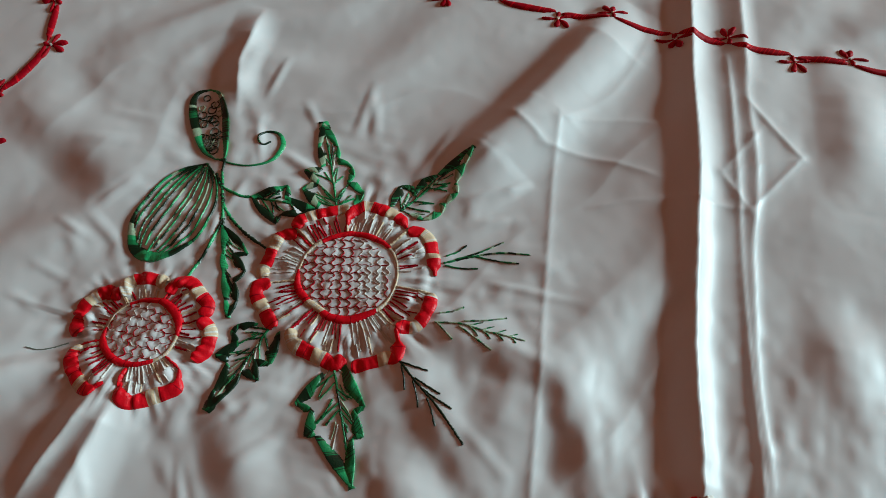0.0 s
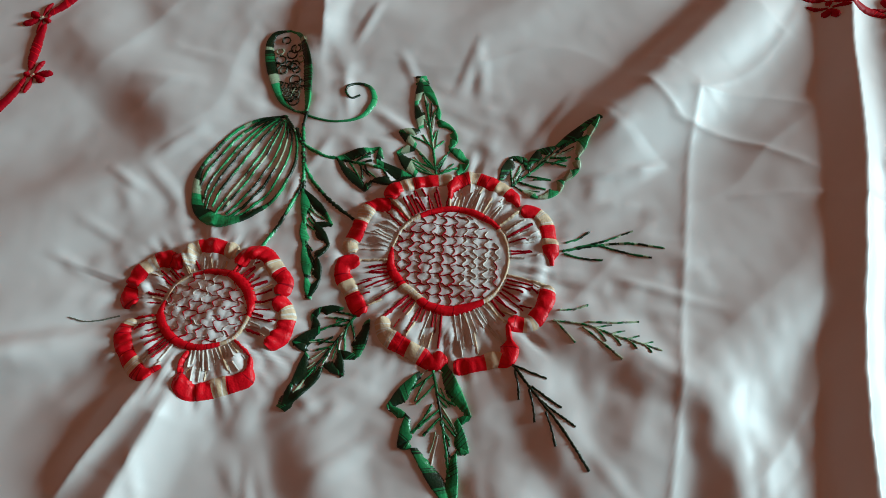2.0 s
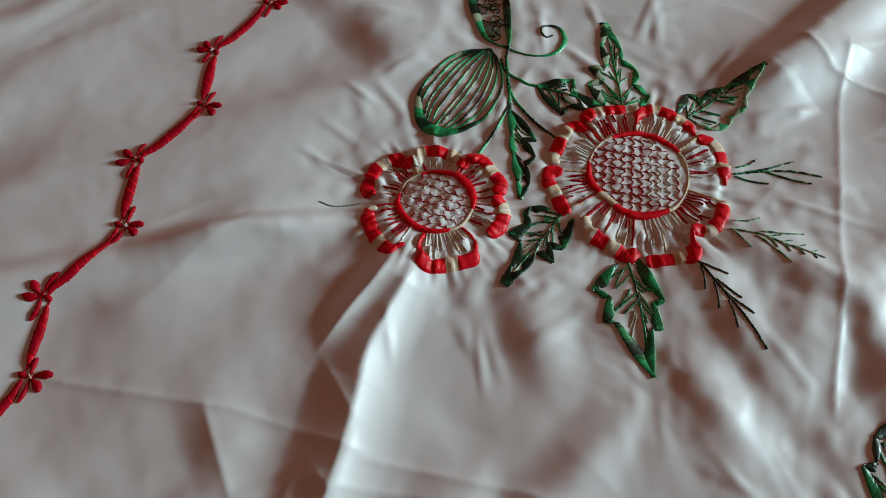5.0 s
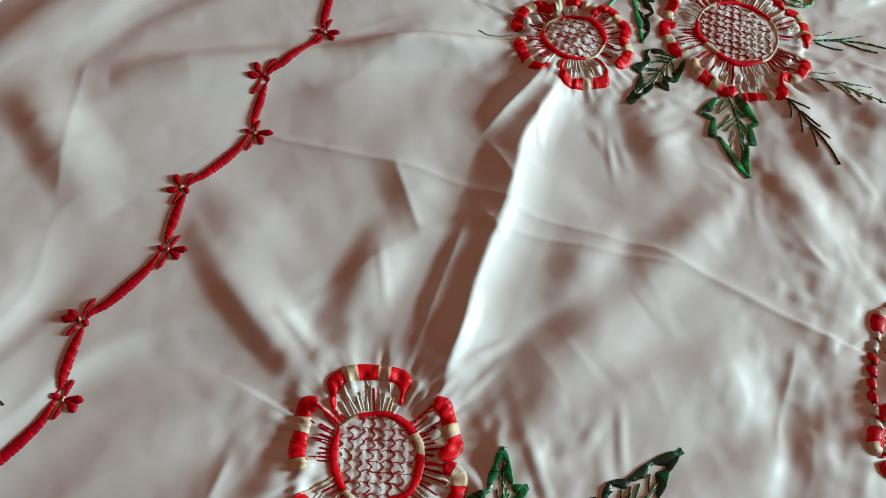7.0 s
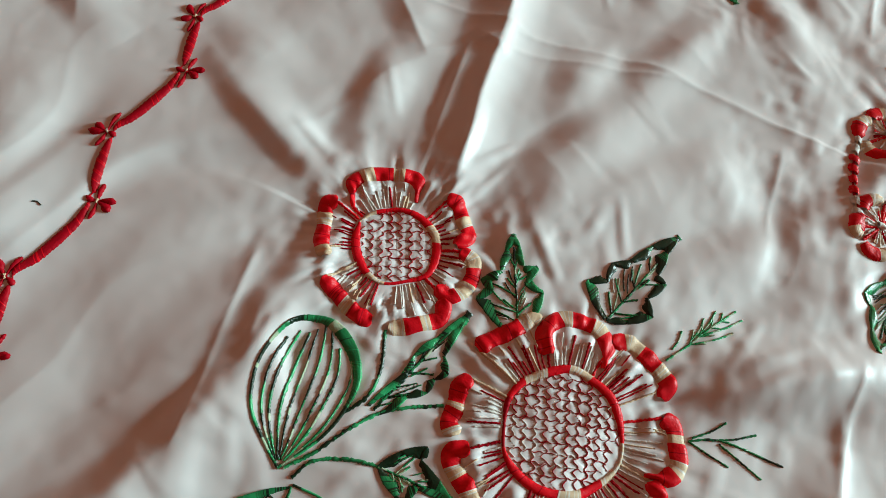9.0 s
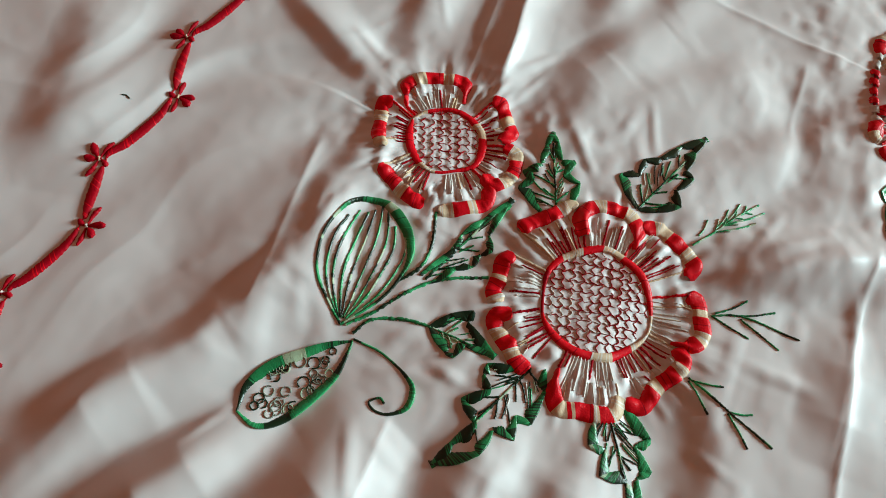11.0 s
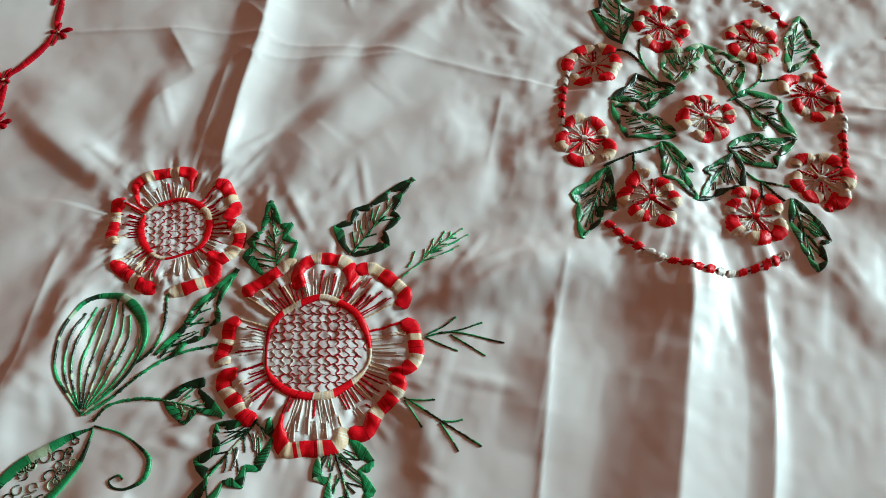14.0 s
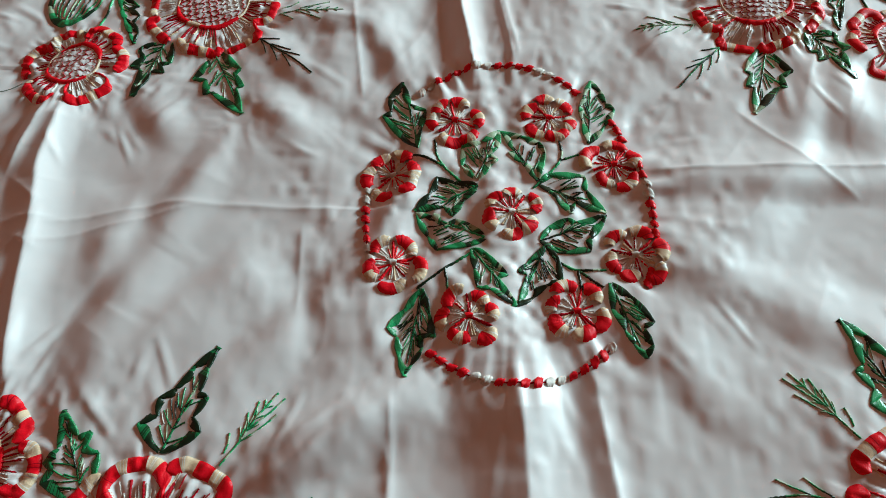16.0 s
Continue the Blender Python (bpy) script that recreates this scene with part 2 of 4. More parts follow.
def lie(x, y):
    """Height of the cloth in millimetres at a plan place in millimetres."""
    x, y = np.asarray(x, float), np.asarray(y, float)
    lo_x, hi_x, lo_y, hi_y = x.min(), x.max(), y.min(), y.max()
    wx = x + 5 * value_noise(x, y, 45, 0)
    wy = y + 5 * value_noise(x, y, 45, 1)
    qx, qy = wx + 17 * value_noise(x, y, 71, 5), wy + 17 * value_noise(x, y, 67, 6)
    u, v = 0.6 * qx + 0.8 * qy, 0.8 * qx - 0.6 * qy
    p, q = 0.43 * qx + 0.9 * qy, 0.9 * qx - 0.43 * qy
    z = 0.95 * value_noise(v, u * 0.36, 31, 2) + 0.8 * value_noise(q, p * 0.33, 24, 7) + 0.35 * (1 - np.abs(value_noise(v, u * 0.3, 21, 3))) + 0.45 * value_noise(qx, qy * 0.6, 40, 4)
    z = z + 0.08 * value_noise(wx, wy, 11, 0) + 0.03 * value_noise(x, y, 5, 1)
    for n, (x0, y0, x1, y1, wl, wr, h) in enumerate(RIDGES + FOLDS + RIPPLES):
        reach = wl + wr + 22
        if not (min(x0, x1) - reach < hi_x and max(x0, x1) + reach > lo_x and min(y0, y1) - reach < hi_y and max(y0, y1) + reach > lo_y):
            continue
        s, d, length = along(wx * 0.15 + x * 0.85, wy * 0.15 + y * 0.85, x0, y0, x1, y1)
        cut = (9.0 if n < len(RIDGES) else 16.0 if n < len(RIDGES) + len(FOLDS) else 5.0) / length
        ends = np.clip((s + cut) / (2 * cut), 0, 1) * np.clip((1 + cut - s) / (2 * cut), 0, 1)
        q = np.where(d < 0, -d / wl, d / wr)
        q1 = q.clip(0, 1)
        if n < len(RIDGES):
            shape = np.where(d < 0, (1 - q1) ** 1.5 * (1 + 0.5 * q1), (1 - q1) ** 2.1)
        else:
            shape = 0.5 + 0.5 * np.cos(math.pi * q1)
        z = z + (1.62 if len(RIDGES) <= n < len(RIDGES) + len(FOLDS) else 1.15) * h * ends * shape
    for x0, y0, x1, y1, h in CREASES:
        s, d, length = along(x, y, x0, y0, x1, y1)
        ends = np.clip(s * length / 8 + 0.5, 0, 1) * np.clip((1 - s) * length / 8 + 0.5, 0, 1)
        z = z + 1.05 * h * ends * np.exp(-np.abs(d) / 1.9)
    # stitching draws the cloth together: puckers run out from every flower
    spots = [(*v, 0.4) for v in BIG.values()] + [(*v, 0.5) for v in SMALL.values()] + [(-1, 3, 76, 0.7)]
    for n, (cx, cy, r, amp) in enumerate(spots):
        if not (cx - 2.6 * r < hi_x and cx + 2.6 * r > lo_x and cy - 2.6 * r < hi_y and cy + 2.6 * r > lo_y):
            continue
        dx, dy = x - cx, y - cy
        if n == len(spots) - 1:
            dx = dx * 1.25
        rho, th = np.hypot(dx, dy), np.arctan2(dy, dx)
        k = value_noise(th * 5.0 + 40 * n, rho * 0.012 + 7 * n, 1.0, 5)
        fine = value_noise(th * 15.0 + 31 * n, rho * 0.05, 1.0, 6)
        z = z + amp * np.exp(-((rho - r * 1.2) / (0.55 * r)) ** 2) * k + (0.35 if r < 60 else 0.7) * np.exp(-((rho - r * 1.06) / (0.17 * r)) ** 2) * fine
        near = np.exp(-((rho - r * 1.2) / (0.7 * r)) ** 2)
        z = z + 0.18 * near * value_noise(x * 1.3, y, 6.5, 5)
        if n < len(spots) - 1:
            petals = np.clip((rho / r - 0.55) * 6, 0, 1) * np.clip((1.0 - rho / r) * 8, 0, 1)
            z = z + petals * (0.5 + 0.4 * np.cos(40 * th + 3 * np.sin(5 * th)) + 0.5 * value_noise(x, y, 4.2, 7))
            z = z + np.clip((1.05 - rho / r) * 4, 0, 1) * 0.6
        else:
            z = z + np.clip((1.0 - rho / r) * 4, 0, 1) * (0.45 * value_noise(x, y, 7, 7) + 0.25 * value_noise(x, y, 4, 6))
    # and small wrinkles lie round the blooms, buds and leaves
    for cx, cy, r in ((-232, 149, 34), (-234, 186, 24), (-164, 177, 30), (-220, -171, 34), (-234, -204, 26), (-155, -206, 30), (-136, 58, 26), (-91, 131, 26)):
        if cx - 2 * r < hi_x and cx + 2 * r > lo_x and cy - 2 * r < hi_y and cy + 2 * r > lo_y:
            near = np.exp(-((x - cx) ** 2 + (y - cy) ** 2) / r**2)
            z = z + near * (0.26 * value_noise(wx * 0.8 + wy * 0.6, (wy * 0.8 - wx * 0.6) * 0.5, 7, 6) + 0.14 * value_noise(wx * 0.5, wy, 4.5, 2))
    z = z + 4.6
    return np.where(z < 1.5, 1.5 * np.exp(np.minimum(z, 1.5) / 1.5 - 1), z)


def mesh_object(name, verts, faces, mats, slots=None, parent=None, label="", smooth=True):
    me = bpy.data.meshes.new(name)
    verts, faces = np.asarray(verts, np.float32), np.asarray(faces, np.int32)
    me.vertices.add(len(verts))
    me.vertices.foreach_set("co", verts.ravel())
    me.loops.add(faces.size)
    me.loops.foreach_set("vertex_index", faces.ravel())
    me.polygons.add(len(faces))
    k = faces.shape[1]
    me.polygons.foreach_set("loop_start", np.arange(0, faces.size, k, dtype=np.int32))
    used = [0] if slots is None else sorted(set(int(s) for s in slots))
    for s in used:
        me.materials.append(mats[s])
    if slots is not None:
        at = {s: n for n, s in enumerate(used)}
        me.polygons.foreach_set("material_index", np.array([at[int(s)] for s in slots], np.int32))
    me.polygons.foreach_set("use_smooth", np.full(len(faces), smooth, bool))
    me.update(calc_edges=True)
    me.validate()
    ob = new(name, me)
    if parent is not None:
        ob.parent = parent
    if label:
        tagged(ob, label)
    return ob


# ---- room: unseen walls and ceiling added to tint the bounce light ----
def box(name, x0, x1, y0, y1, z0, z1, mat, label, category):
    v = [(x, y, z) for x in (x0, x1) for y in (y0, y1) for z in (z0, z1)]
    f = [(0, 1, 3, 2), (4, 6, 7, 5), (0, 4, 5, 1), (2, 3, 7, 6), (0, 2, 6, 4), (1, 5, 7, 3)]
    return tagged(mesh_object(name, v, f, [mat], smooth=False), label, category, kind="structure")


ROOM = (-2.2, 2.6, -2.0, 2.4, 2.6)
box("floor", ROOM[0] - 0.1, ROOM[1] + 0.1, ROOM[2] - 0.1, ROOM[3] + 0.1, -0.1, 0.0, FLOORM, "plain brown cement floor under the spread cloth", "floor")
box("ceiling", ROOM[0] - 0.1, ROOM[1] + 0.1, ROOM[2] - 0.1, ROOM[3] + 0.1, ROOM[4], ROOM[4] + 0.1, CEIL, "plain unseen dull brown ceiling, added to warm and dim the bounce light", "ceiling")
box("bounce_wall_west", ROOM[0] - 0.1, ROOM[0], ROOM[2], ROOM[3], 0, ROOM[4], PAINT, "plain unseen terracotta wall, added to warm the bounce light", "wall")
box("bounce_wall_north", ROOM[0] - 0.1, ROOM[1] + 0.1, ROOM[3], ROOM[3] + 0.1, 0, ROOM[4], PAINT, "plain unseen terracotta wall, added to warm the bounce light", "wall")
box("bounce_wall_south", ROOM[0] - 0.1, ROOM[1] + 0.1, ROOM[2] - 0.1, ROOM[2], 0, ROOM[4], PAINT, "plain unseen terracotta wall, added to warm the bounce light", "wall")
for n, (y0, y1, z0, z1) in enumerate([(ROOM[2], WIN_Y0, 0, ROOM[4]), (WIN_Y1, ROOM[3], 0, ROOM[4]), (WIN_Y0, WIN_Y1, 0, WIN_Z0), (WIN_Y0, WIN_Y1, WIN_Z1, ROOM[4])]):
    box("wall_east_%d" % (n + 1), ROOM[1], ROOM[1] + 0.1, y0, y1, z0, z1, PAINT, "plain unseen terracotta wall round the window, added to warm the bounce light", "wall")


# ---- the cloth ----
EDGE_X, EDGE_Y = 456, 420


def settled(x, y):
    """Height of the cloth where it comes down to the floor along its edges."""
    edge = np.minimum(EDGE_X - np.abs(x), EDGE_Y - np.abs(y)).clip(0, 30) / 30
    return lie(x, y) * edge + 0.4


def cloth():
    def lines(lo, hi, a, b, fine, coarse):
        return np.r_[np.arange(lo, a, coarse), np.arange(a, b, fine), np.arange(b, hi + coarse, coarse)]
    gx = lines(-EDGE_X, EDGE_X, -420, 215, 0.95, 6.0)
    gy = lines(-EDGE_Y, EDGE_Y, -330, 345, 0.95, 6.0)
    u, v = np.meshgrid(gx, gy)
    x, y = u.clip(-EDGE_X, EDGE_X), v.clip(-EDGE_Y, EDGE_Y)
    z = settled(x, y)
    verts = np.stack([x, y, z], -1).reshape(-1, 3) / 1000
    ny, nx = u.shape
    i = (np.arange(ny - 1)[:, None] * nx + np.arange(nx - 1)).ravel()
    faces = np.stack([i, i + 1, i + nx + 1, i + nx], 1)
    return tagged(mesh_object("tablecloth", verts, faces, [SATIN]),
                  "creased white satin tablecloth with red and green embroidery, spread out", "tablecloth")


CLOTH = cloth()


# ---- stitches ----
def spline(pts, step):
    """A smooth line through plan points, with a sample every step millimetres."""
    p = np.asarray(pts, float)
    if len(p) > 2:
        q = np.vstack([2 * p[0] - p[1], p, 2 * p[-1] - p[-2]])
        out = []
        for k in range(1, len(q) - 2):
            t = np.linspace(0, 1, 24, endpoint=False)[:, None]
            a, b, c, d = q[k - 1], q[k], q[k + 1], q[k + 2]
            out.append(0.5 * (2 * b + (c - a) * t + (2 * a - 5 * b + 4 * c - d) * t**2 + (3 * b - a - 3 * c + d) * t**3))
        p = np.vstack(out + [p[-1:]])
    s = np.r_[0, np.cumsum(np.hypot(*np.diff(p, axis=0).T))]
    n = max(3, int(s[-1] / step) + 1)
    w = np.linspace(0, s[-1], n)
    return np.stack([np.interp(w, s, p[:, 0]), np.interp(w, s, p[:, 1])], 1), w


class Stitches:
    """Gathers swept stitches into one mesh that lies on the cloth."""

    def __init__(self):
        self.v, self.f, self.s, self.n = [], [], [], 0

    def band(self, pts, wide_l, wide_r, high, color, step=0.32, across=7, rough=0.10, fray=0.12, lean=0.0, lift=0.0):
        p, w = spline(pts, step)
        n = len(p)
        t = np.gradient(p, axis=0)
        t /= np.hypot(*t.T)[:, None] + 1e-9
        nrm = np.stack([-t[:, 1], t[:, 0]], 1) + lean * t
        u = w / max(w[-1], 1e-6)
        wl = wide_l(u) if callable(wide_l) else np.full(n, float(wide_l))
        wr = wide_r(u) if callable(wide_r) else np.full(n, float(wide_r))
        r = np.random.random((n, 3))
        wl, wr = wl + fray * (r[:, 0] - 0.5) * 2 * np.minimum(1, wl), wr + fray * (r[:, 1] - 0.5) * 2 * np.minimum(1, wr)
        e = np.linspace(-1, 1, across)
        off = np.where(e[None] < 0, e[None] * wr[:, None], e[None] * wl[:, None])
        x = p[:, :1] + nrm[:, :1] * off
        y = p[:, 1:] + nrm[:, 1:] * off
        ridge = rough * ((np.arange(n) % 2) * 0.8 + r[:, 2] * 0.8)
        tall = (1 - np.abs(e) ** 2.4) ** 0.7
        scale = np.minimum(1, (wl + wr) / 2.2)
        z = lie(x, y) + 0.4 + (high * scale[:, None] + ridge[:, None]) * tall[None] - 0.25 * (np.abs(e) > 0.99) + 0.12 + lift
        self.add(np.stack([x, y, z], -1), [color(a) if callable(color) else color for a in w[:-1]])
        return self

    def add(self, grid, colors):
        n, m = grid.shape[:2]
        i = (np.arange(n - 1)[:, None] * m + np.arange(m - 1)).ravel() + self.n
        self.v.append(grid.reshape(-1, 3) / 1000)
        self.f.append(np.stack([i, i + m, i + m + 1, i + 1], 1))
        self.s.append(np.repeat(colors, m - 1))
        self.n += n * m

    def thread(self, pts, wide=0.7, color=G_, high=0.45, step=0.55, lift=0.0):
        return self.band(pts, wide / 2, wide / 2, high, color, step, 5, 0.26, 0.45, lift=lift)

    def made(self, name, parent, label=""):
        return mesh_object(name, np.vstack(self.v), np.vstack(self.f), FLOSS, np.concatenate(self.s), parent, label)


def variegated(period=13.0, cream=4.4, start=0.0, base=R_):
    return lambda s: (C_ if s % 1.3 < 0.9 else W_) if (s + start) % period < cream else (base if random.random() < 0.78 else K_)


def green_mix(start, pale=0.2):
    """Green thread with satin shade and sheen painted as dark and light runs, and a pale stretch now and then."""
    def pick(s):
        a = value_noise(np.array([start * 7.7 + s / 7.0]), np.array([start]), 1.0, 3)[0]
        b = value_noise(np.array([start * 3.1 + s / 5.0]), np.array([start + 40]), 1.0, 4)[0]
        a += random.uniform(-0.3, 0.3)
        if b > 1.75 - 4 * pale:
            return P_
        return D_ if a < -0.1 else (L_ if a > 0.55 else G_)
    return pick


def hem(x0, y0, x1, y1):
    """A narrow rolled hem with a line of machine stitches beside it."""
    n = int(math.hypot(x1 - x0, y1 - y0) / 1.2)
    w = np.linspace(0, 1, n)[:, None]
    inx, iny = ((1 if x0 < 0 else -1), 0) if x0 == x1 else (0, (1 if y0 < 0 else -1))
    e = np.linspace(-1.0, 6.5, 9)[None]
    x, y = x0 + (x1 - x0) * w + inx * e, y0 + (y1 - y0) * w + iny * e
    roll = 1.3 * np.sin(math.pi * (e + 1.0) / 7.5) ** 0.6 * (1 + 0.12 * np.sin(w * n * 0.9)) - 0.35 * np.exp(-((e - 4.6) / 0.5) ** 2)
    st = Stitches()
    st.add(np.stack([x, y, settled(x, y) + 0.05 + roll], -1), [S_] * (n - 1))
    st.made("hem", CLOTH, "narrow rolled white satin hem")


for run in ((-EDGE_X, -EDGE_Y, -EDGE_X, EDGE_Y), (EDGE_X, -EDGE_Y, EDGE_X, EDGE_Y), (-EDGE_X, -EDGE_Y, EDGE_X, -EDGE_Y), (-EDGE_X, EDGE_Y, EDGE_X, EDGE_Y)):
    hem(*run)


class Place:
    """Moves a motif's plan points: mirror, turn and shift about its main flower."""

    def __init__(self, home=(0, 0), to=(0, 0), mirror=False, turn=0.0, size=1.0):
        self.home, self.to, self.mirror, self.turn, self.size = home, to, mirror, radians(turn), size

    def __call__(self, *pts):
        out = []
        for x, y in pts:
            x, y = (x - self.home[0]) * self.size, (y - self.home[1]) * self.size
            x = -x if self.mirror else x
            c, s = math.cos(self.turn), math.sin(self.turn)
            out.append((self.to[0] + x * c - y * s, self.to[1] + x * s + y * c))
        return out


def ring_points(cx, cy, r, a0, a1, n=24):
    return [(cx + r * math.cos(t), cy + r * math.sin(t)) for t in np.radians(np.linspace(a0, a1, n))]


TONES = {"R": R_, "C": C_, "K": K_, "W": W_}


def floss(letter):
    """One stitch of a named thread: red with some crimson, or cream with some white."""
    if letter in "Rr":
        return R_ if random.random() < 0.96 else K_
    if letter in "Cc":
        return C_ if random.random() < 0.8 else W_
    return TONES[letter]


def stripes(pattern):
    """Reads thread changes: letters with the percentage of the way at which each ends; a small letter is a thin run."""
    ends, letters, number = [], [], ""
    for ch in pattern + " ":
        if ch.isdigit():
            number += ch
            continue
        if number:
            ends.append(int(number) / 100)
            number = ""
        if ch != " ":
            letters.append(ch)
    return ends, letters


class Flower:
    """A ringed, netted middle, to which petals are sewn."""

    def __init__(self, name, ring, widths, tones, net_turn, band, seed, label):
        self.rnd = random.Random(seed)
        self.band = band
        p = np.array(ring)
        self.c = c0 = p.mean(0)
        th = np.arctan2(p[:, 1] - c0[1], p[:, 0] - c0[0])
        rad = np.hypot(*(p - c0).T)
        order = np.argsort(th)
        th, rad = th[order], rad[order]
        self.ring = lambda a: np.interp(a, np.r_[th - 2 * math.pi, th, th + 2 * math.pi], np.r_[rad, rad, rad])
        rnd, cell = self.rnd, 3.5
        # quilted middle, a fine disc of puffed cloth
        nr, na = 48, 144
        ff, aa = np.meshgrid(np.linspace(0.01, 1.0, nr), np.linspace(-math.pi, math.pi, na), indexing="ij")
        rr = ff * self.ring(aa)
        x, y = c0[0] + rr * np.cos(aa), c0[1] + rr * np.sin(aa)
        c, s = math.cos(radians(net_turn)), math.sin(radians(net_turn))
        u, v = (x - c0[0]) * c + (y - c0[1]) * s, -(x - c0[0]) * s + (y - c0[1]) * c
        puff = np.abs(np.sin(math.pi * u / cell)) * np.abs(np.sin(math.pi * (v / cell + 0.5 * (np.floor(u / cell) % 2))))
        z = lie(x, y) + 0.5 + (0.07 if rad.mean() > 17 else 0.2) * puff**0.7 * (1 + 0.5 * value_noise(x, y, 4.5, 2)) + 0.15 * value_noise(x, y, 2.3, 5)
        st = Stitches()
        st.add(np.stack([x, y, z], -1), [S_] * (nr - 1))
        self.head = st.made(name, CLOTH, label)
        # netting over the middle: wavy rows one way, straighter ones across, crimson that runs out to white
        net = Stitches()
        ring_r = rad.mean()
        for k in np.arange(-8.5, 9):
            half = (ring_r * 0.97) ** 2 - (k * cell) ** 2
            if half <= 5:
                continue
            half = math.sqrt(half)
            for across, sway, wide in ((False, 0.2, 0.34), (True, 0.1, 0.28)):
                ph, run, last = rnd.uniform(0, 40), [], None
                steps = list(np.arange(-half, half + 0.1, cell / 2))
                for j, t in enumerate(steps):
                    w = (k + sway * (-1) ** j + rnd.uniform(-0.1, 0.1)) * cell
                    a, b = (t, w) if across else (w, t)
                    pt = (c0[0] + a * c - b * s, c0[1] + a * s + b * c)
                    tone = K_ if value_noise(np.array([pt[0] / 13.0]), np.array([pt[1] / 13.0 + (30 if across else 0)]), 1.0, 6)[0] > -0.6 else W_
                    run.append(pt)
                    if tone != last or j == len(steps) - 1:
                        if last is not None and len(run) > 2:
                            net.thread(run, wide * rnd.uniform(0.8, 1.3), last, 0.8, 0.4, 0.07)
                            run = run[-1:]
                        last = tone
        tagged(net.made("netting", self.head, "crimson and white net stitches"), kind="stuff")
        n = len(ring)
        at = lambda q: np.interp(q * n, range(n + 1), list(widths) + [widths[0]]) / 2
        path = list(ring) + [ring[0]]
        total = spline(path, 1.0)[1][-1]
        Stitches().band(path, at, at, 0.9, lambda q: floss(tones[int(q / total * n) % n]), 0.3, 7, 0.03, 0.12, lean=0.25).made("centre_ring", self.head, "red and cream satin ring")


def petal(fl, pts, pattern, fan_tone):
    """A petal: a padded satin edge whose thread changes colour, and a fan of thin stitches from the ring to it."""
    rnd, c0, band = fl.rnd, fl.c, fl.band
    ends, letters = stripes(pattern)
    line, w = spline(pts, 0.3)
    total = w[-1]
    u = np.linspace(0, 1, 201)
    full = np.array([0.34 if letters[int(np.searchsorted(ends, min(q, 0.999), side="right").clip(0, len(letters) - 1))].islower() else 1.0 for q in u])
    full = np.convolve(np.r_[[full[0]] * 8, full, [full[-1]] * 8], np.ones(17) / 17, "valid")
    blunt = lambda q: np.clip(np.minimum(q, 1 - q) * total / 1.6, 0, 1) ** 0.5
    wide = lambda q: band / 2 * np.interp(q, u, full) * (0.45 + 0.55 * blunt(q)) * (1 + 0.06 * np.sin(q * 19 + total))
    tone = lambda q: floss(letters[int(np.searchsorted(ends, min(q / total, 0.999), side="right").clip(0, len(letters) - 1))])
    Stitches().band(pts, wide, wide, 1.2, tone, 0.3, 9, 0.03, 0.08, lean=rnd.uniform(-0.12, 0.12)).made("petal_edge", fl.head, "red satin stitch petal edge with cream stretches")
    d = line - c0
    a, r = np.unwrap(np.arctan2(d[:, 1], d[:, 0])), np.hypot(*d.T)
    order = np.argsort(a)
    lo, hi = a.min() + 0.05, a.max() - 0.05
    fan = Stitches()
    count = max(5, int((hi - lo) * r.mean() / 2.0))
    on = lambda t, q: (c0[0] + q * math.cos(t), c0[1] + q * math.sin(t))
    wrap = lambda t: (t + math.pi) % (2 * math.pi) - math.pi
    for k in range(count):
        t = lo + (hi - lo) * (k + 0.5) / count + rnd.uniform(-0.02, 0.02)
        inner, reach = float(fl.ring(wrap(t))) + 1.0, float(np.interp(t, a[order], r[order])) - band * 0.55
        if reach < inner + 2:
            continue
        t2 = t + rnd.uniform(-0.04, 0.04)
        tone = fan_tone if rnd.random() < 0.72 else rnd.choice([C_, W_, K_])
        far = inner + (reach - inner) * rnd.uniform(0.4, 0.92)
        fan.thread([on(t, inner), on((t + t2) / 2, (inner + far) / 2), on(t2, far)], rnd.uniform(0.5, 0.95), tone, 0.55, 0.45)
        if rnd.random() < 0.4:
            near = reach - (reach - inner) * rnd.uniform(0.2, 0.5)
            fan.thread([on(t2 + 0.03, near), on(t + 0.03, reach)], rnd.uniform(0.4, 0.8), rnd.choice([W_, fan_tone, C_]), 0.5, 0.45)
    first = float(a[0])
    if r[0] > float(fl.ring(wrap(first))) + 3:
        fan.thread([on(first, float(fl.ring(wrap(first))) + 0.8), tuple(pts[0])], 1.1, rnd.choice([R_, K_, R_, C_]), 0.7, 0.4)
    tagged(fan.made("petal_stitching", fl.head, "thin straight stitches fanning across the petal"), kind="stuff")


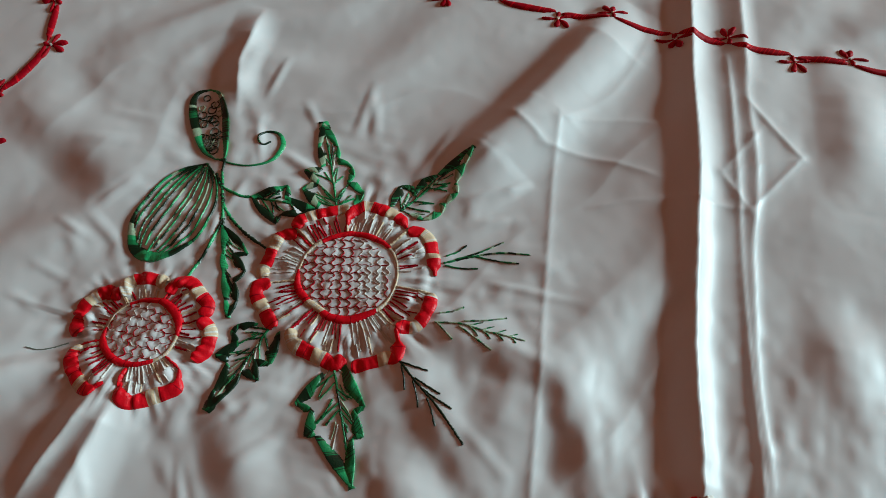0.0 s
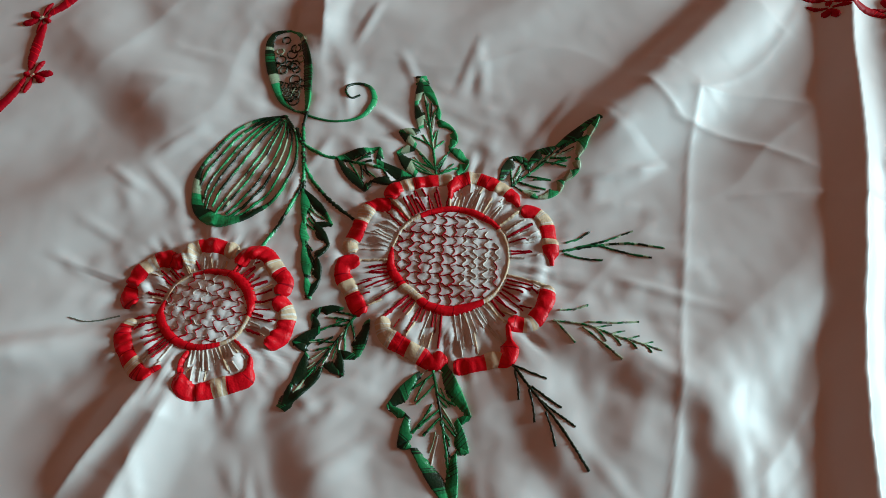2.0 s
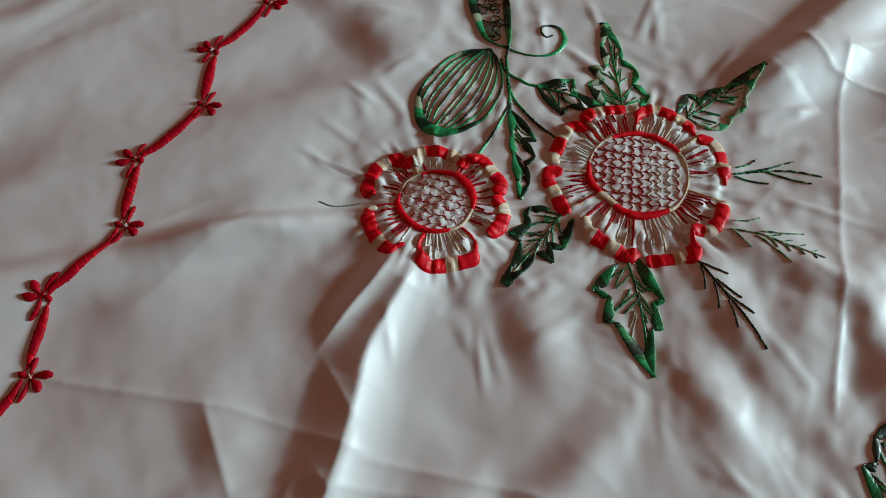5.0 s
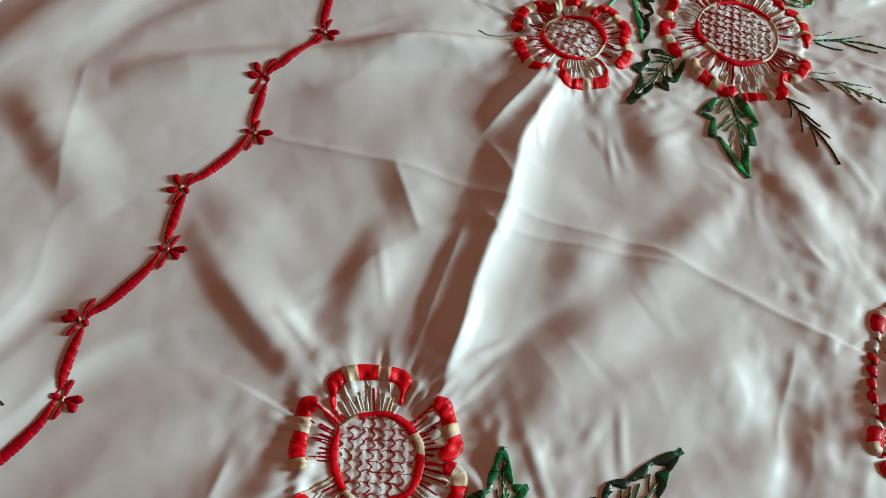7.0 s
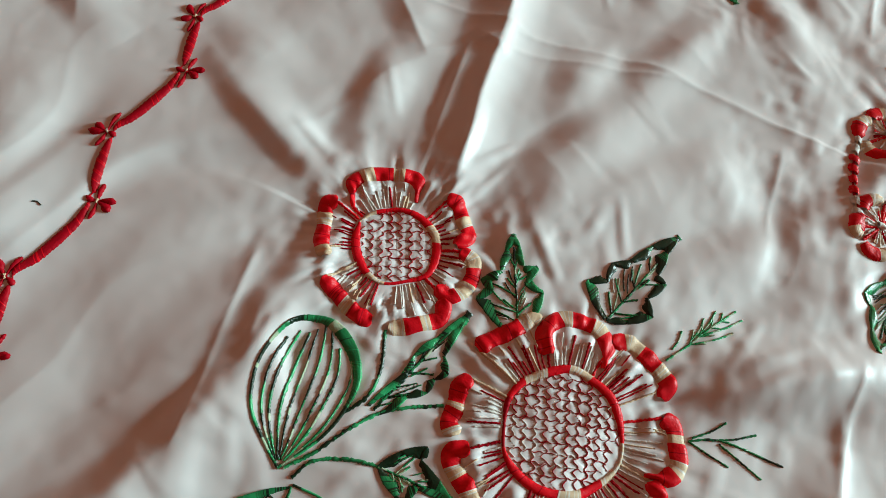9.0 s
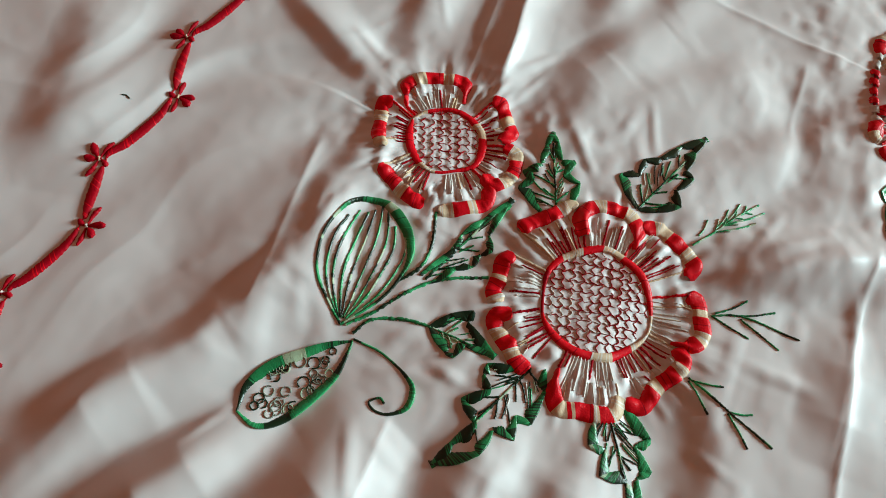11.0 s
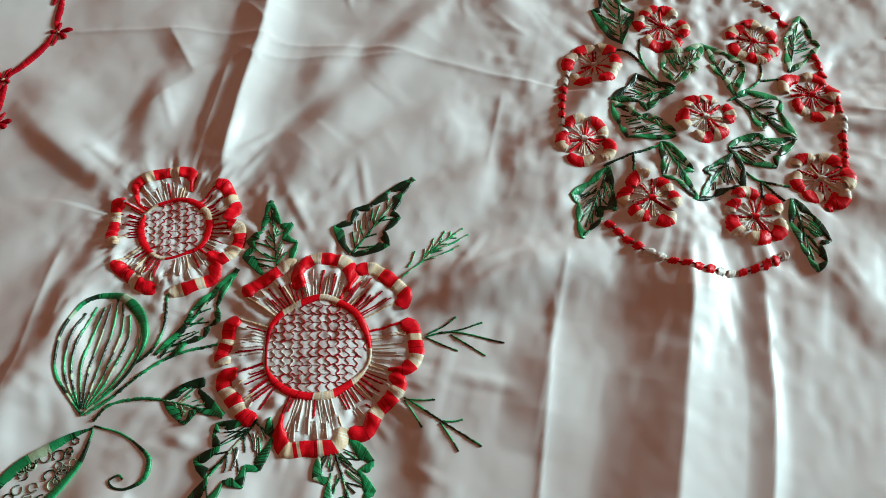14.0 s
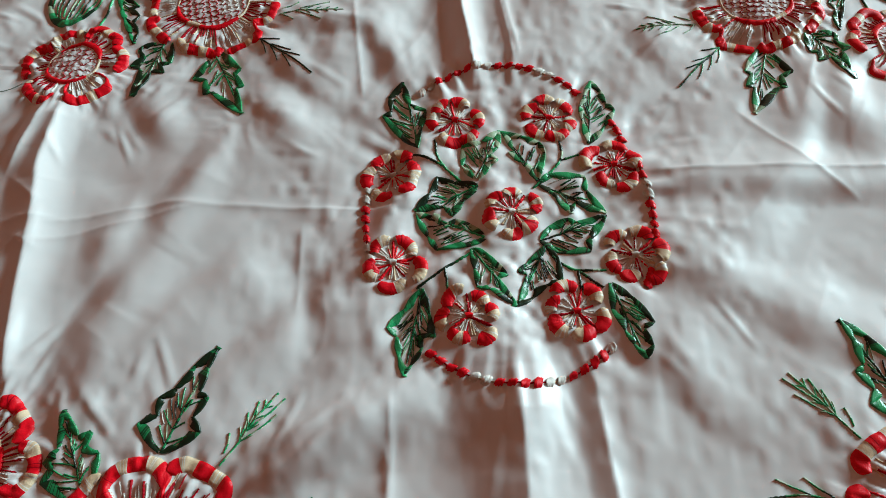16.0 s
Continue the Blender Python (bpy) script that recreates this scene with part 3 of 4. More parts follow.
def leaf(left, right, seed, label="green satin stitch leaf with jagged edge", band=3.4, fill=16):
    """A jagged leaf: two stitched edges from base to tip, one run of satin stitch from corner to corner, with veins between."""
    rnd = random.Random(seed)
    mid = np.array(left + right).mean(0)
    tip, base = (np.array(left[-1]) + right[-1]) / 2, (np.array(left[0]) + right[0]) / 2
    st = Stitches()
    for n, pts in enumerate((left, right)):
        tone = green_mix(seed + n * 0.37)
        for a, b in zip(pts, pts[1:]):
            a, b = np.array(a, float), np.array(b, float)
            d = b - a
            length = math.hypot(*d)
            q = np.array([-d[1], d[0]]) / length
            inward = 1 if (mid - (a + b) / 2) @ q > 0 else -1
            size = band * min(1.15, 0.45 + length / 14) * rnd.uniform(0.85, 1.2)
            lop = rnd.uniform(0.3, 0.6)
            broad = lambda u, size=size, lop=lop: size * (0.3 + 0.7 * np.exp(-((u - lop) / 0.34) ** 2))
            thin = lambda u: 0.25 + 0.25 * np.sin(math.pi * u)
            path = [tuple(a), tuple((a + b) / 2 - q * inward * length * rnd.uniform(0.01, 0.08)), tuple(b)]
            st.band(path, broad if inward > 0 else thin, thin if inward > 0 else broad, 0.6, tone, 0.34, 7, 0.05, 0.22, lean=0.5 * inward)
    ob = st.made("leaf", CLOTH, label)
    ve = Stitches()
    tone = green_mix(seed + 5.5, 0.2)
    rib = lambda f: base + (tip - base) * f
    ve.thread([tuple(rib(0.0)), tuple(rib(0.45) + rnd.uniform(-0.6, 0.6)), tuple(rib(0.84))], 1.0, tone)
    for pts in (left, right):
        for corner in pts[1:-1]:
            corner = np.array(corner)
            f = float(np.clip((corner - base) @ (tip - base) / ((tip - base) @ (tip - base)), 0.1, 0.8))
            foot = rib(max(0.02, f - rnd.uniform(0.14, 0.24)))
            end = foot + (corner - foot) * rnd.uniform(0.5, 0.72)
            ve.thread([tuple(foot), tuple((foot + end) / 2 + rnd.uniform(-0.3, 0.3)), tuple(end)], rnd.uniform(0.6, 0.85), tone, 0.5)
    edges = [spline(pts if len(pts) > 2 else [pts[0], base, pts[-1]], 1.0)[0] for pts in (left, right)]
    for k in range(fill):
        edge = edges[k % 2]
        goal = edge[int(rnd.uniform(0.12, 0.9) * (len(edge) - 1))]
        f = float(np.clip((goal - base) @ (tip - base) / ((tip - base) @ (tip - base)), 0.0, 1.0))
        foot = rib(max(0.0, f - rnd.uniform(0.25, 0.4)))
        a, b = rnd.uniform(0.05, 0.4), rnd.uniform(0.55, 0.84)
        p, q = foot + (goal - foot) * a, foot + (goal - foot) * b
        ve.thread([tuple(p), tuple((p + q) / 2 + rnd.uniform(-0.25, 0.25)), tuple(q)], rnd.uniform(0.4, 0.75), rnd.choice([D_, G_, P_, W_, G_, L_, D_]), 0.5, 0.5)
    ve.made("vein", ob, "thin green veins in stem stitch")
    return ob


def sprig(pts, twigs, seed, tone=None, barbs=()):
    st = Stitches()
    tone = tone or green_mix(seed, 0.1)
    st.thread(pts, 0.85, tone)
    for a, b in twigs:
        st.thread([a, ((a[0] + b[0]) / 2 + 0.5, (a[1] + b[1]) / 2 - 0.3), b], 0.75, tone)
    p, w = spline(pts, 1.0)
    for f in barbs:
        k = int(f * (len(p) - 2))
        d = (p[k + 1] - p[k]) / np.hypot(*(p[k + 1] - p[k]))
        for sd in (1, -1):
            c, s = math.cos(0.6 * sd), math.sin(0.6 * sd)
            e = p[k] + np.array([d[0] * c - d[1] * s, d[0] * s + d[1] * c]) * (7.0 - 4.0 * f)
            st.thread([tuple(p[k]), tuple((p[k] + e) / 2 + 0.2), tuple(e)], 0.65, tone)
    return st.made("sprig", CLOTH, "fine feathery dark green sprig in stem stitch")


def stem(pts, seed, wide=1.3):
    return Stitches().thread(pts, wide, green_mix(seed, 0.08)).made("stem", CLOTH, "green stem in stem stitch")


def tendril(pts, seed):
    Stitches().band(pts, 0.45, lambda u: 0.4 + 1.5 * np.exp(-((u - 0.55) / 0.15) ** 2), 0.6, green_mix(seed, 0.15), 0.4).made("tendril", CLOTH, "curled green tendril")


def bloom(knot, outline, ribs, seed, fat, peak):
    """A closed tulip-like bloom: an outline that swells to satin stitch at its round end, with bowed ribs from the knot."""
    rnd = random.Random(seed)
    path = [knot] + outline + [knot]
    p = np.array(path)
    turned = np.sum(p[:-1, 0] * p[1:, 1] - p[1:, 0] * p[:-1, 1]) > 0
    swell = lambda u: 0.6 + fat * np.exp(-((u - peak) / 0.13) ** 2)
    st = Stitches().band(path, swell if turned else 0.5, 0.5 if turned else swell, 0.9, green_mix(seed, 0.2), 0.3, 7, 0.05, 0.2, lean=0.3)
    ob = st.made("bloom", CLOTH, "green closed bloom with satin stitch rim and fine ribs")
    p, w = spline(path, 0.5)
    side = lambda f, far: np.array([np.interp((1 - f / 2 if far else f / 2) * w[-1], w, p[:, k]) for k in (0, 1)])
    for n in range(ribs):
        mix = (n + 1) / (ribs + 1) + rnd.uniform(-0.02, 0.02)
        end = 0.72 + 0.12 * math.sin(math.pi * mix) + rnd.uniform(-0.08, 0.08)
        pts = [tuple(side(f, False) * (1 - mix) + side(f, True) * mix) for f in np.linspace(0.05, end, 8)]
        Stitches().thread(pts, rnd.uniform(0.8, 1.1), green_mix(seed + n * 1.7, 0.12 + 0.2 * mix)).made("rib", ob)
    return ob


def bud(foot, left, right, top, seed):
    """A bud with broad satin sides, filled with small looped stitches."""
    rnd = random.Random(seed)
    mid = np.array(left + right).mean(0)
    st = Stitches()
    for n, pts in enumerate((left, right)):
        p = np.array([foot] + pts + [top])
        k = len(p) // 2
        d = p[k] - p[k - 1]
        inward = (mid - p[k]) @ np.array([-d[1], d[0]]) > 0
        w = lambda u, n=n: 0.5 + (3.4 - 0.8 * n) * np.sin(math.pi * np.clip(u, 0, 1)) ** 1.2
        st.band([foot] + pts + [top], w if inward else 0.3, 0.3 if inward else w, 0.8, green_mix(seed + n, 0.12), 0.3, 7, 0.05, 0.16)
    ob = st.made("bud", CLOTH, "green satin stitch bud filled with looped stitches")
    poly = np.array([foot] + left + [top] + right[::-1])
    c = poly.mean(0)
    loops = Stitches()
    for _ in range(32):
        k, q = rnd.randrange(len(poly)), rnd.random()
        a, b = poly[k], poly[(k + 1) % len(poly)]
        p = c + (a + (b - a) * q - c) * 0.76 * math.sqrt(rnd.random())
        r, t0 = rnd.uniform(1.2, 2.0), rnd.uniform(0, 360)
        loops.thread(ring_points(p[0], p[1], r, t0, t0 + 330, 9), 0.55, rnd.choice([Y_, Y_, D_, P_, D_]), 0.5, 0.5)
    tagged(loops.made("loop_filling", ob, "grey and pale green looped stitches"), kind="stuff")
    return ob


LARGE = "large round red and cream embroidered flower with netted centre"
LITTLE = "smaller red and cream embroidered flower with netted centre"
SLIM = "slim green satin stitch leaf"

def motif_a(P, seed):
    turn = lambda a: (-a if P.mirror else a) + math.degrees(P.turn)
    big = Flower("large_flower", P((-174.6, 126.2), (-173.7, 133.3), (-170.9, 138.3), (-165.1, 143.6), (-157.4, 146.9), (-148.0, 146.4), (-141.7, 142.6), (-137.9, 135.8), (-137.0, 128.3), (-139.0, 120.6), (-144.1, 115.3), (-150.3, 111.7), (-157.2, 111.1), (-162.2, 113.1), (-167.2, 115.0), (-172.3, 119.3)), (1.0, 1.0, 1.8, 2.4, 2.4, 2.8, 1.8, 1.0, 1.0, 1.0, 2.0, 3.6, 3.6, 3.2, 3.4, 3.4), "CCRRRRCCCCRRRCRR", turn(14.5), 5.5, seed + 0, LARGE)
    petal(big, P((-181.2, 142.0), (-181.2, 146.1), (-177.9, 149.6), (-171.3, 153.7), (-164.1, 156.9)), "R28C45R80C100", K_)
    petal(big, P((-162.6, 149.1), (-162.8, 154.7), (-158.4, 159.8), (-150.7, 159.8), (-143.9, 158.4), (-139.6, 154.6)), "r12R36C46R66C79R92r100", W_)
    petal(big, P((-138.6, 153.3), (-133.6, 154.3), (-129.3, 151.6), (-126.2, 145.2), (-123.4, 137.8)), "R22C42R62C72R88r100", W_)
    petal(big, P((-122.5, 130.4), (-122.2, 124.8), (-123.3, 118.9), (-125.6, 115.3), (-131.8, 113.8)), "C8R60C76R100", K_)
    petal(big, P((-131.5, 113.0), (-129.0, 107.3), (-128.4, 102.3), (-132.2, 101.1), (-138.1, 97.5), (-143.2, 95.0)), "r22R48C64R100", W_)
    petal(big, P((-168.9, 102.4), (-166.3, 97.9), (-160.7, 96.3), (-154.5, 95.4), (-149.2, 94.4), (-147.1, 98.0)), "C30R50C66R100", K_)
    petal(big, P((-182.9, 118.3), (-186.6, 115.8), (-186.1, 111.6), (-181.7, 107.6), (-178.7, 104.5), (-175.2, 101.5)), "R48C66R100", K_)
    petal(big, P((-180.1, 140.1), (-185.9, 138.4), (-187.4, 132.4), (-187.6, 126.5), (-188.0, 122.7), (-186.0, 119.6)), "R28C52R78C100", W_)
    small = Flower("small_flower", P((-235.3, 85.7), (-234.8, 92.1), (-231.0, 96.7), (-225.7, 99.5), (-218.5, 100.0), (-212.7, 97.3), (-208.9, 92.7), (-208.1, 87.7), (-209.5, 81.3), (-213.4, 77.4), (-218.7, 74.7), (-224.9, 74.5), (-230.2, 76.9), (-234.1, 80.8)), (1.0, 1.0, 1.4, 2.0, 2.8, 4.0, 3.8, 1.6, 1.4, 1.4, 2.2, 2.8, 3.2, 3.4), "CCRRRRRCCRRRRR", turn(0), 5.5, seed + 1, LITTLE)
    petal(small, P((-234.3, 98.5), (-235.3, 103.5), (-233.1, 106.7), (-226.0, 108.2), (-220.6, 107.5)), "C38R78C100", W_)
    petal(small, P((-218.3, 103.6), (-217.2, 108.3), (-211.9, 110.1), (-206.7, 106.5), (-202.0, 103.3), (-201.8, 98.5)), "R52C66R100", K_)
    petal(small, P((-202.7, 96.8), (-198.6, 95.3), (-196.5, 91.4), (-196.5, 86.7), (-199.0, 82.1)), "R22C45R100", K_)
    petal(small, P((-202.2, 77.7), (-200.4, 71.8), (-203.6, 68.4), (-207.7, 65.7), (-212.5, 62.3), (-215.9, 62.2), (-219.8, 67.7), (-220.2, 73.0)), "r14R33C45R76r100", W_)
    petal(small, P((-242.2, 76.9), (-241.7, 71.5), (-238.0, 67.0), (-234.3, 64.0), (-229.3, 62.1), (-224.8, 66.0)), "C8R55C68R84r100", K_)
    petal(small, P((-235.6, 98.8), (-242.7, 98.7), (-246.8, 93.9), (-248.1, 88.7), (-247.7, 83.6), (-244.4, 80.7)), "R33C50R100", K_)
    leaf(P((-176.4, 153.6), (-185.8, 160.7), (-180.3, 164.2), (-188.0, 168.9), (-181.8, 172.6), (-186.8, 182.1), (-188.9, 194.9)), P((-163.0, 159.2), (-161.0, 165.2), (-169.3, 168.6), (-167.5, 172.3), (-169.8, 176.5), (-176.4, 179.1), (-178.8, 184.6), (-188.9, 194.9)), seed + 11)
    leaf(P((-148.9, 162.3), (-148.3, 172.4), (-143.7, 174.4), (-141.4, 170.1), (-140.0, 178.1), (-134.4, 181.2), (-128.4, 190.5), (-122.8, 195.7)), P((-140.4, 161.3), (-134.5, 160.2), (-128.5, 164.9), (-127.9, 169.5), (-124.1, 175.1), (-125.8, 179.0), (-124.2, 187.2), (-122.8, 195.7)), seed + 12)
    leaf(P((-181.6, 101.7), (-188.2, 99.7), (-190.5, 96.7), (-186.4, 93.9), (-192.6, 86.7), (-187.5, 85.0), (-187.5, 74.9), (-187.3, 66.4)), P((-172.6, 100.6), (-171.7, 88.7), (-177.8, 88.8), (-173.6, 81.8), (-180.8, 82.7), (-182.0, 74.7), (-187.3, 66.4)), seed + 13)
    leaf(P((-204.6, 151.7), (-191.9, 160.4), (-191.3, 155.3), (-177.0, 153.5)), P((-204.6, 151.7), (-190.9, 142.7), (-189.8, 147.0), (-183.0, 147.4), (-177.0, 153.5)), seed + 14, band=3.2)
    leaf(P((-210.8, 136.3), (-206.1, 125.7), (-202.2, 117.2), (-196.9, 106.8), (-193.4, 100.7)), P((-210.4, 136.5), (-196.0, 127.4), (-201.7, 126.3), (-194.2, 120.2), (-196.0, 114.5), (-192.3, 108.1), (-193.4, 100.7)), seed + 15, SLIM, 2.8)
    leaf(P((-152.5, 90.7), (-158.2, 77.5), (-151.8, 77.0), (-151.1, 67.5), (-147.3, 68.2), (-129.5, 54.9)), P((-146.3, 96.3), (-133.4, 82.1), (-137.1, 80.4), (-131.0, 72.6), (-134.4, 71.0), (-129.5, 54.9)), seed + 16)
    bloom(P((-228.3, 161.8))[0], P((-235.6, 158.0), (-242.1, 150.7), (-245.7, 139.4), (-246.8, 130.5), (-245.3, 123.8), (-241.2, 116.9), (-234.1, 114.5), (-228.2, 116.5), (-222.7, 122.0), (-217.8, 130.2), (-216.7, 138.5), (-217.6, 147.0), (-221.9, 156.0)), 9, seed + 20, 4.2, 0.47)
    bud(P((-225.7, 164.4))[0], P((-234.1, 168.0), (-243.2, 178.5), (-248.3, 188.6), (-247.8, 195.0)), P((-221.7, 165.8), (-224.8, 176.5), (-229.7, 187.7), (-236.9, 196.6)), P((-242.6, 198.5))[0], seed + 21)
    tendril(P((-223.7, 164.5), (-217.4, 164.1), (-209.8, 165.6), (-203.2, 170.6), (-202.0, 178.6), (-205.1, 183.7), (-210.1, 183.3), (-212.2, 179.0), (-209.4, 176.5), (-206.9, 179.3)), seed + 37)
    stem(P((-228.3, 161.8), (-219.0, 153.9), (-210.1, 150.9), (-204.6, 151.7)), seed + 38)
    stem(P((-222.6, 158.2), (-217.3, 151.9), (-212.8, 144.1), (-202.9, 136.7), (-190.0, 131.3)), seed + 39)
    stem(P((-218.1, 154.2), (-212.0, 140.0), (-212.0, 129.7), (-214.5, 112.2)), seed + 40)
    stem(P((-216.5, 149.7), (-212.6, 141.9), (-210.3, 136.1)), seed + 41)
    stem(P((-221.5, 165.4), (-220.5, 159.8), (-218.1, 154.2)), seed + 42)
    sprig(P((-121.8, 143.8), (-110.7, 150.2), (-101.3, 154.1), (-89.9, 156.0)), [P((-121.5, 146.8), (-114.9, 153.8)), P((-117.7, 146.6), (-101.2, 159.1)), P((-110.7, 150.2), (-93.3, 151.2)), P((-120.8, 143.2), (-108.3, 145.4))], seed + 53, lambda s: P_ if s > 14 and int(s / 1.6) % 3 == 0 else (D_ if int(s / 5) % 2 else G_))
    sprig(P((-118.6, 118.8), (-109.4, 120.4), (-99.4, 119.9), (-84.5, 119.9)), [P((-117.4, 122.9), (-109.3, 127.6)), P((-107.9, 121.7), (-92.9, 127.5)), P((-117.8, 119.1), (-110.3, 113.5)), P((-109.4, 119.4), (-95.6, 113.0))], seed + 54, lambda s: (P_, G_, Y_, P_)[int(s / 1.7) % 4], (0.4, 0.55, 0.7, 0.85))
    sprig(P((-126.5, 101.0), (-119.1, 95.3), (-109.8, 89.0), (-97.0, 78.4)), [P((-126.5, 101.0), (-115.6, 100.0)), P((-119.2, 96.1), (-109.1, 93.2)), P((-115.4, 93.0), (-103.9, 89.1)), P((-125.5, 99.5), (-121.7, 91.2)), P((-119.8, 95.1), (-115.4, 86.5)), P((-113.3, 90.4), (-108.0, 81.7))], seed + 55, green_mix(seed + 42, 0.1) if P.mirror else D_)


def motif_b(P, seed):
    turn = lambda a: (-a if P.mirror else a) + math.degrees(P.turn)
    big = Flower("large_flower", P((-155.5, -154.0), (-156.8, -147.0), (-155.4, -141.2), (-152.1, -136.5), (-145.0, -130.5), (-139.9, -128.3), (-132.4, -129.1), (-126.2, -131.4), (-120.0, -137.6), (-116.0, -145.6), (-116.7, -153.3), (-123.0, -162.5), (-128.3, -166.5), (-136.8, -168.7), (-145.4, -167.2), (-152.0, -162.5)), (1.2, 2.4, 3.2, 3.6, 3.2, 3.2, 3.6, 3.2, 1.4, 1.4, 2.8, 3.6, 3.6, 3.6, 3.2, 1.2), "KRCRCRRRCCRCRRRK", turn(17), 6.2, seed + 0, LARGE)
    petal(big, P((-172.7, -135.4), (-170.0, -130.9), (-163.9, -124.0), (-159.5, -117.8), (-157.0, -118.1)), "R70C100", K_)
    petal(big, P((-150.4, -127.5), (-154.2, -120.7), (-151.1, -114.2), (-146.0, -111.8), (-137.6, -111.4), (-132.6, -115.8), (-131.7, -123.8)), "R36C45R62C72R88r100", W_)
    petal(big, P((-131.5, -113.5), (-125.6, -110.9), (-119.0, -113.1), (-113.3, -115.7), (-109.1, -119.2), (-109.8, -124.3)), "R15C36R60C74R100", K_)
    petal(big, P((-107.4, -130.2), (-103.1, -130.8), (-100.1, -136.3), (-98.0, -142.2), (-99.8, -147.2), (-107.4, -150.1)), "R24C33R52C66R82r100", W_)
    petal(big, P((-105.0, -150.9), (-101.2, -154.9), (-103.3, -161.3), (-106.9, -167.4), (-108.6, -175.1), (-114.8, -176.9)), "R20C30R50C60R100", K_)
    petal(big, P((-140.4, -177.0), (-139.2, -184.2), (-135.0, -188.9), (-128.5, -186.9), (-121.7, -185.0), (-117.3, -182.2), (-116.4, -175.6)), "r14R32C41R45C48R64C69R80C100", W_)
    petal(big, P((-162.5, -166.4), (-166.8, -169.3), (-165.4, -173.3), (-159.4, -177.3), (-154.8, -181.0), (-149.6, -182.6)), "R35C48R65C77R100", K_)
    petal(big, P((-170.6, -145.3), (-172.9, -149.3), (-171.7, -156.2), (-171.7, -161.4), (-168.3, -164.8)), "R45C55R85C100", W_)
    small = Flower("small_flower", P((-229.1, -110.1), (-226.4, -105.0), (-219.6, -100.0), (-212.3, -98.6), (-206.1, -100.6), (-202.1, -103.7), (-199.0, -110.3), (-198.8, -118.0), (-204.4, -123.6), (-211.2, -127.9), (-217.5, -127.2), (-223.4, -122.7), (-227.0, -117.0)), (1.0, 1.8, 2.0, 2.8, 3.6, 3.8, 3.8, 2.2, 1.2, 1.2, 2.8, 3.8, 3.8), "CRRRCRRRRCRRR", turn(24), 5.8, seed + 1, LITTLE)
    petal(small, P((-233.8, -106.1), (-237.2, -99.5), (-237.0, -95.4), (-231.1, -90.1), (-222.0, -86.4), (-217.1, -86.6), (-214.2, -94.1)), "r16R30C42R58C68R86r100", W_)
    petal(small, P((-204.3, -88.9), (-200.4, -88.2), (-195.3, -93.7), (-191.6, -98.1), (-194.2, -104.1)), "R40C58R100", K_)
    petal(small, P((-191.8, -105.3), (-186.7, -106.5), (-184.2, -112.1), (-185.5, -119.0), (-189.2, -122.6), (-194.1, -121.1)), "R10C28R50C70R100", K_)
    petal(small, P((-190.0, -124.1), (-188.2, -130.3), (-192.8, -134.8), (-198.3, -139.0), (-202.8, -141.5)), "R42C55R78C100", W_)
    petal(small, P((-230.3, -135.7), (-224.8, -137.6), (-218.4, -140.4), (-213.1, -141.9), (-208.9, -141.2)), "R45C62R100", K_)
    petal(small, P((-239.2, -107.1), (-242.9, -109.2), (-240.1, -115.9), (-237.4, -123.2), (-233.2, -128.2)), "R30C50R85C100", K_)
    leaf(P((-168.3, -125.2), (-180.0, -119.0), (-175.7, -114.4), (-181.2, -111.4), (-176.0, -106.0), (-177.5, -98.1), (-177.3, -91.3)), P((-158.9, -116.2), (-159.3, -107.3), (-166.0, -107.4), (-164.0, -99.6), (-169.2, -100.9), (-173.2, -95.0), (-177.3, -91.3)), seed + 11)
    leaf(P((-136.6, -107.1), (-147.1, -96.7), (-140.0, -93.4), (-140.9, -85.8), (-135.2, -81.7), (-129.4, -72.0), (-121.0, -63.8)), P((-135.3, -107.2), (-128.9, -104.9), (-121.4, -99.1), (-125.1, -93.3), (-120.5, -85.6), (-124.3, -83.3), (-123.1, -73.2), (-121.0, -63.8)), seed + 12)
    leaf(P((-153.5, -182.9), (-162.8, -186.3), (-162.6, -190.1), (-158.0, -194.0), (-165.9, -200.8), (-160.4, -205.8), (-158.4, -205.5), (-163.0, -215.0), (-165.9, -224.6)), P((-144.2, -179.4), (-141.0, -186.0), (-141.3, -198.4), (-147.0, -197.8), (-144.7, -205.8), (-152.1, -206.1), (-153.2, -215.4), (-165.9, -224.6)), seed + 13)
    leaf(P((-186.5, -183.1), (-181.7, -176.1), (-174.7, -171.3), (-175.0, -175.6), (-161.4, -182.8)), P((-186.5, -183.1), (-177.9, -188.9), (-174.3, -189.7), (-172.2, -184.1), (-161.3, -183.1)), seed + 14, band=3.2)
    leaf(P((-197.8, -167.5), (-190.9, -151.9), (-191.1, -146.5), (-186.6, -137.5), (-180.1, -124.5)), P((-192.7, -168.3), (-187.1, -159.9), (-181.9, -155.7), (-181.4, -150.5), (-178.0, -147.5), (-181.6, -142.2), (-180.1, -124.5)), seed + 15, SLIM, 2.8)
    leaf(P((-122.7, -188.0), (-121.8, -196.2), (-116.0, -194.5), (-114.9, -203.8), (-105.8, -201.6), (-96.5, -216.7)), P((-115.6, -177.4), (-102.5, -184.3), (-107.0, -188.8), (-98.9, -194.3), (-102.5, -198.6), (-97.5, -208.8), (-96.5, -216.7)), seed + 16)
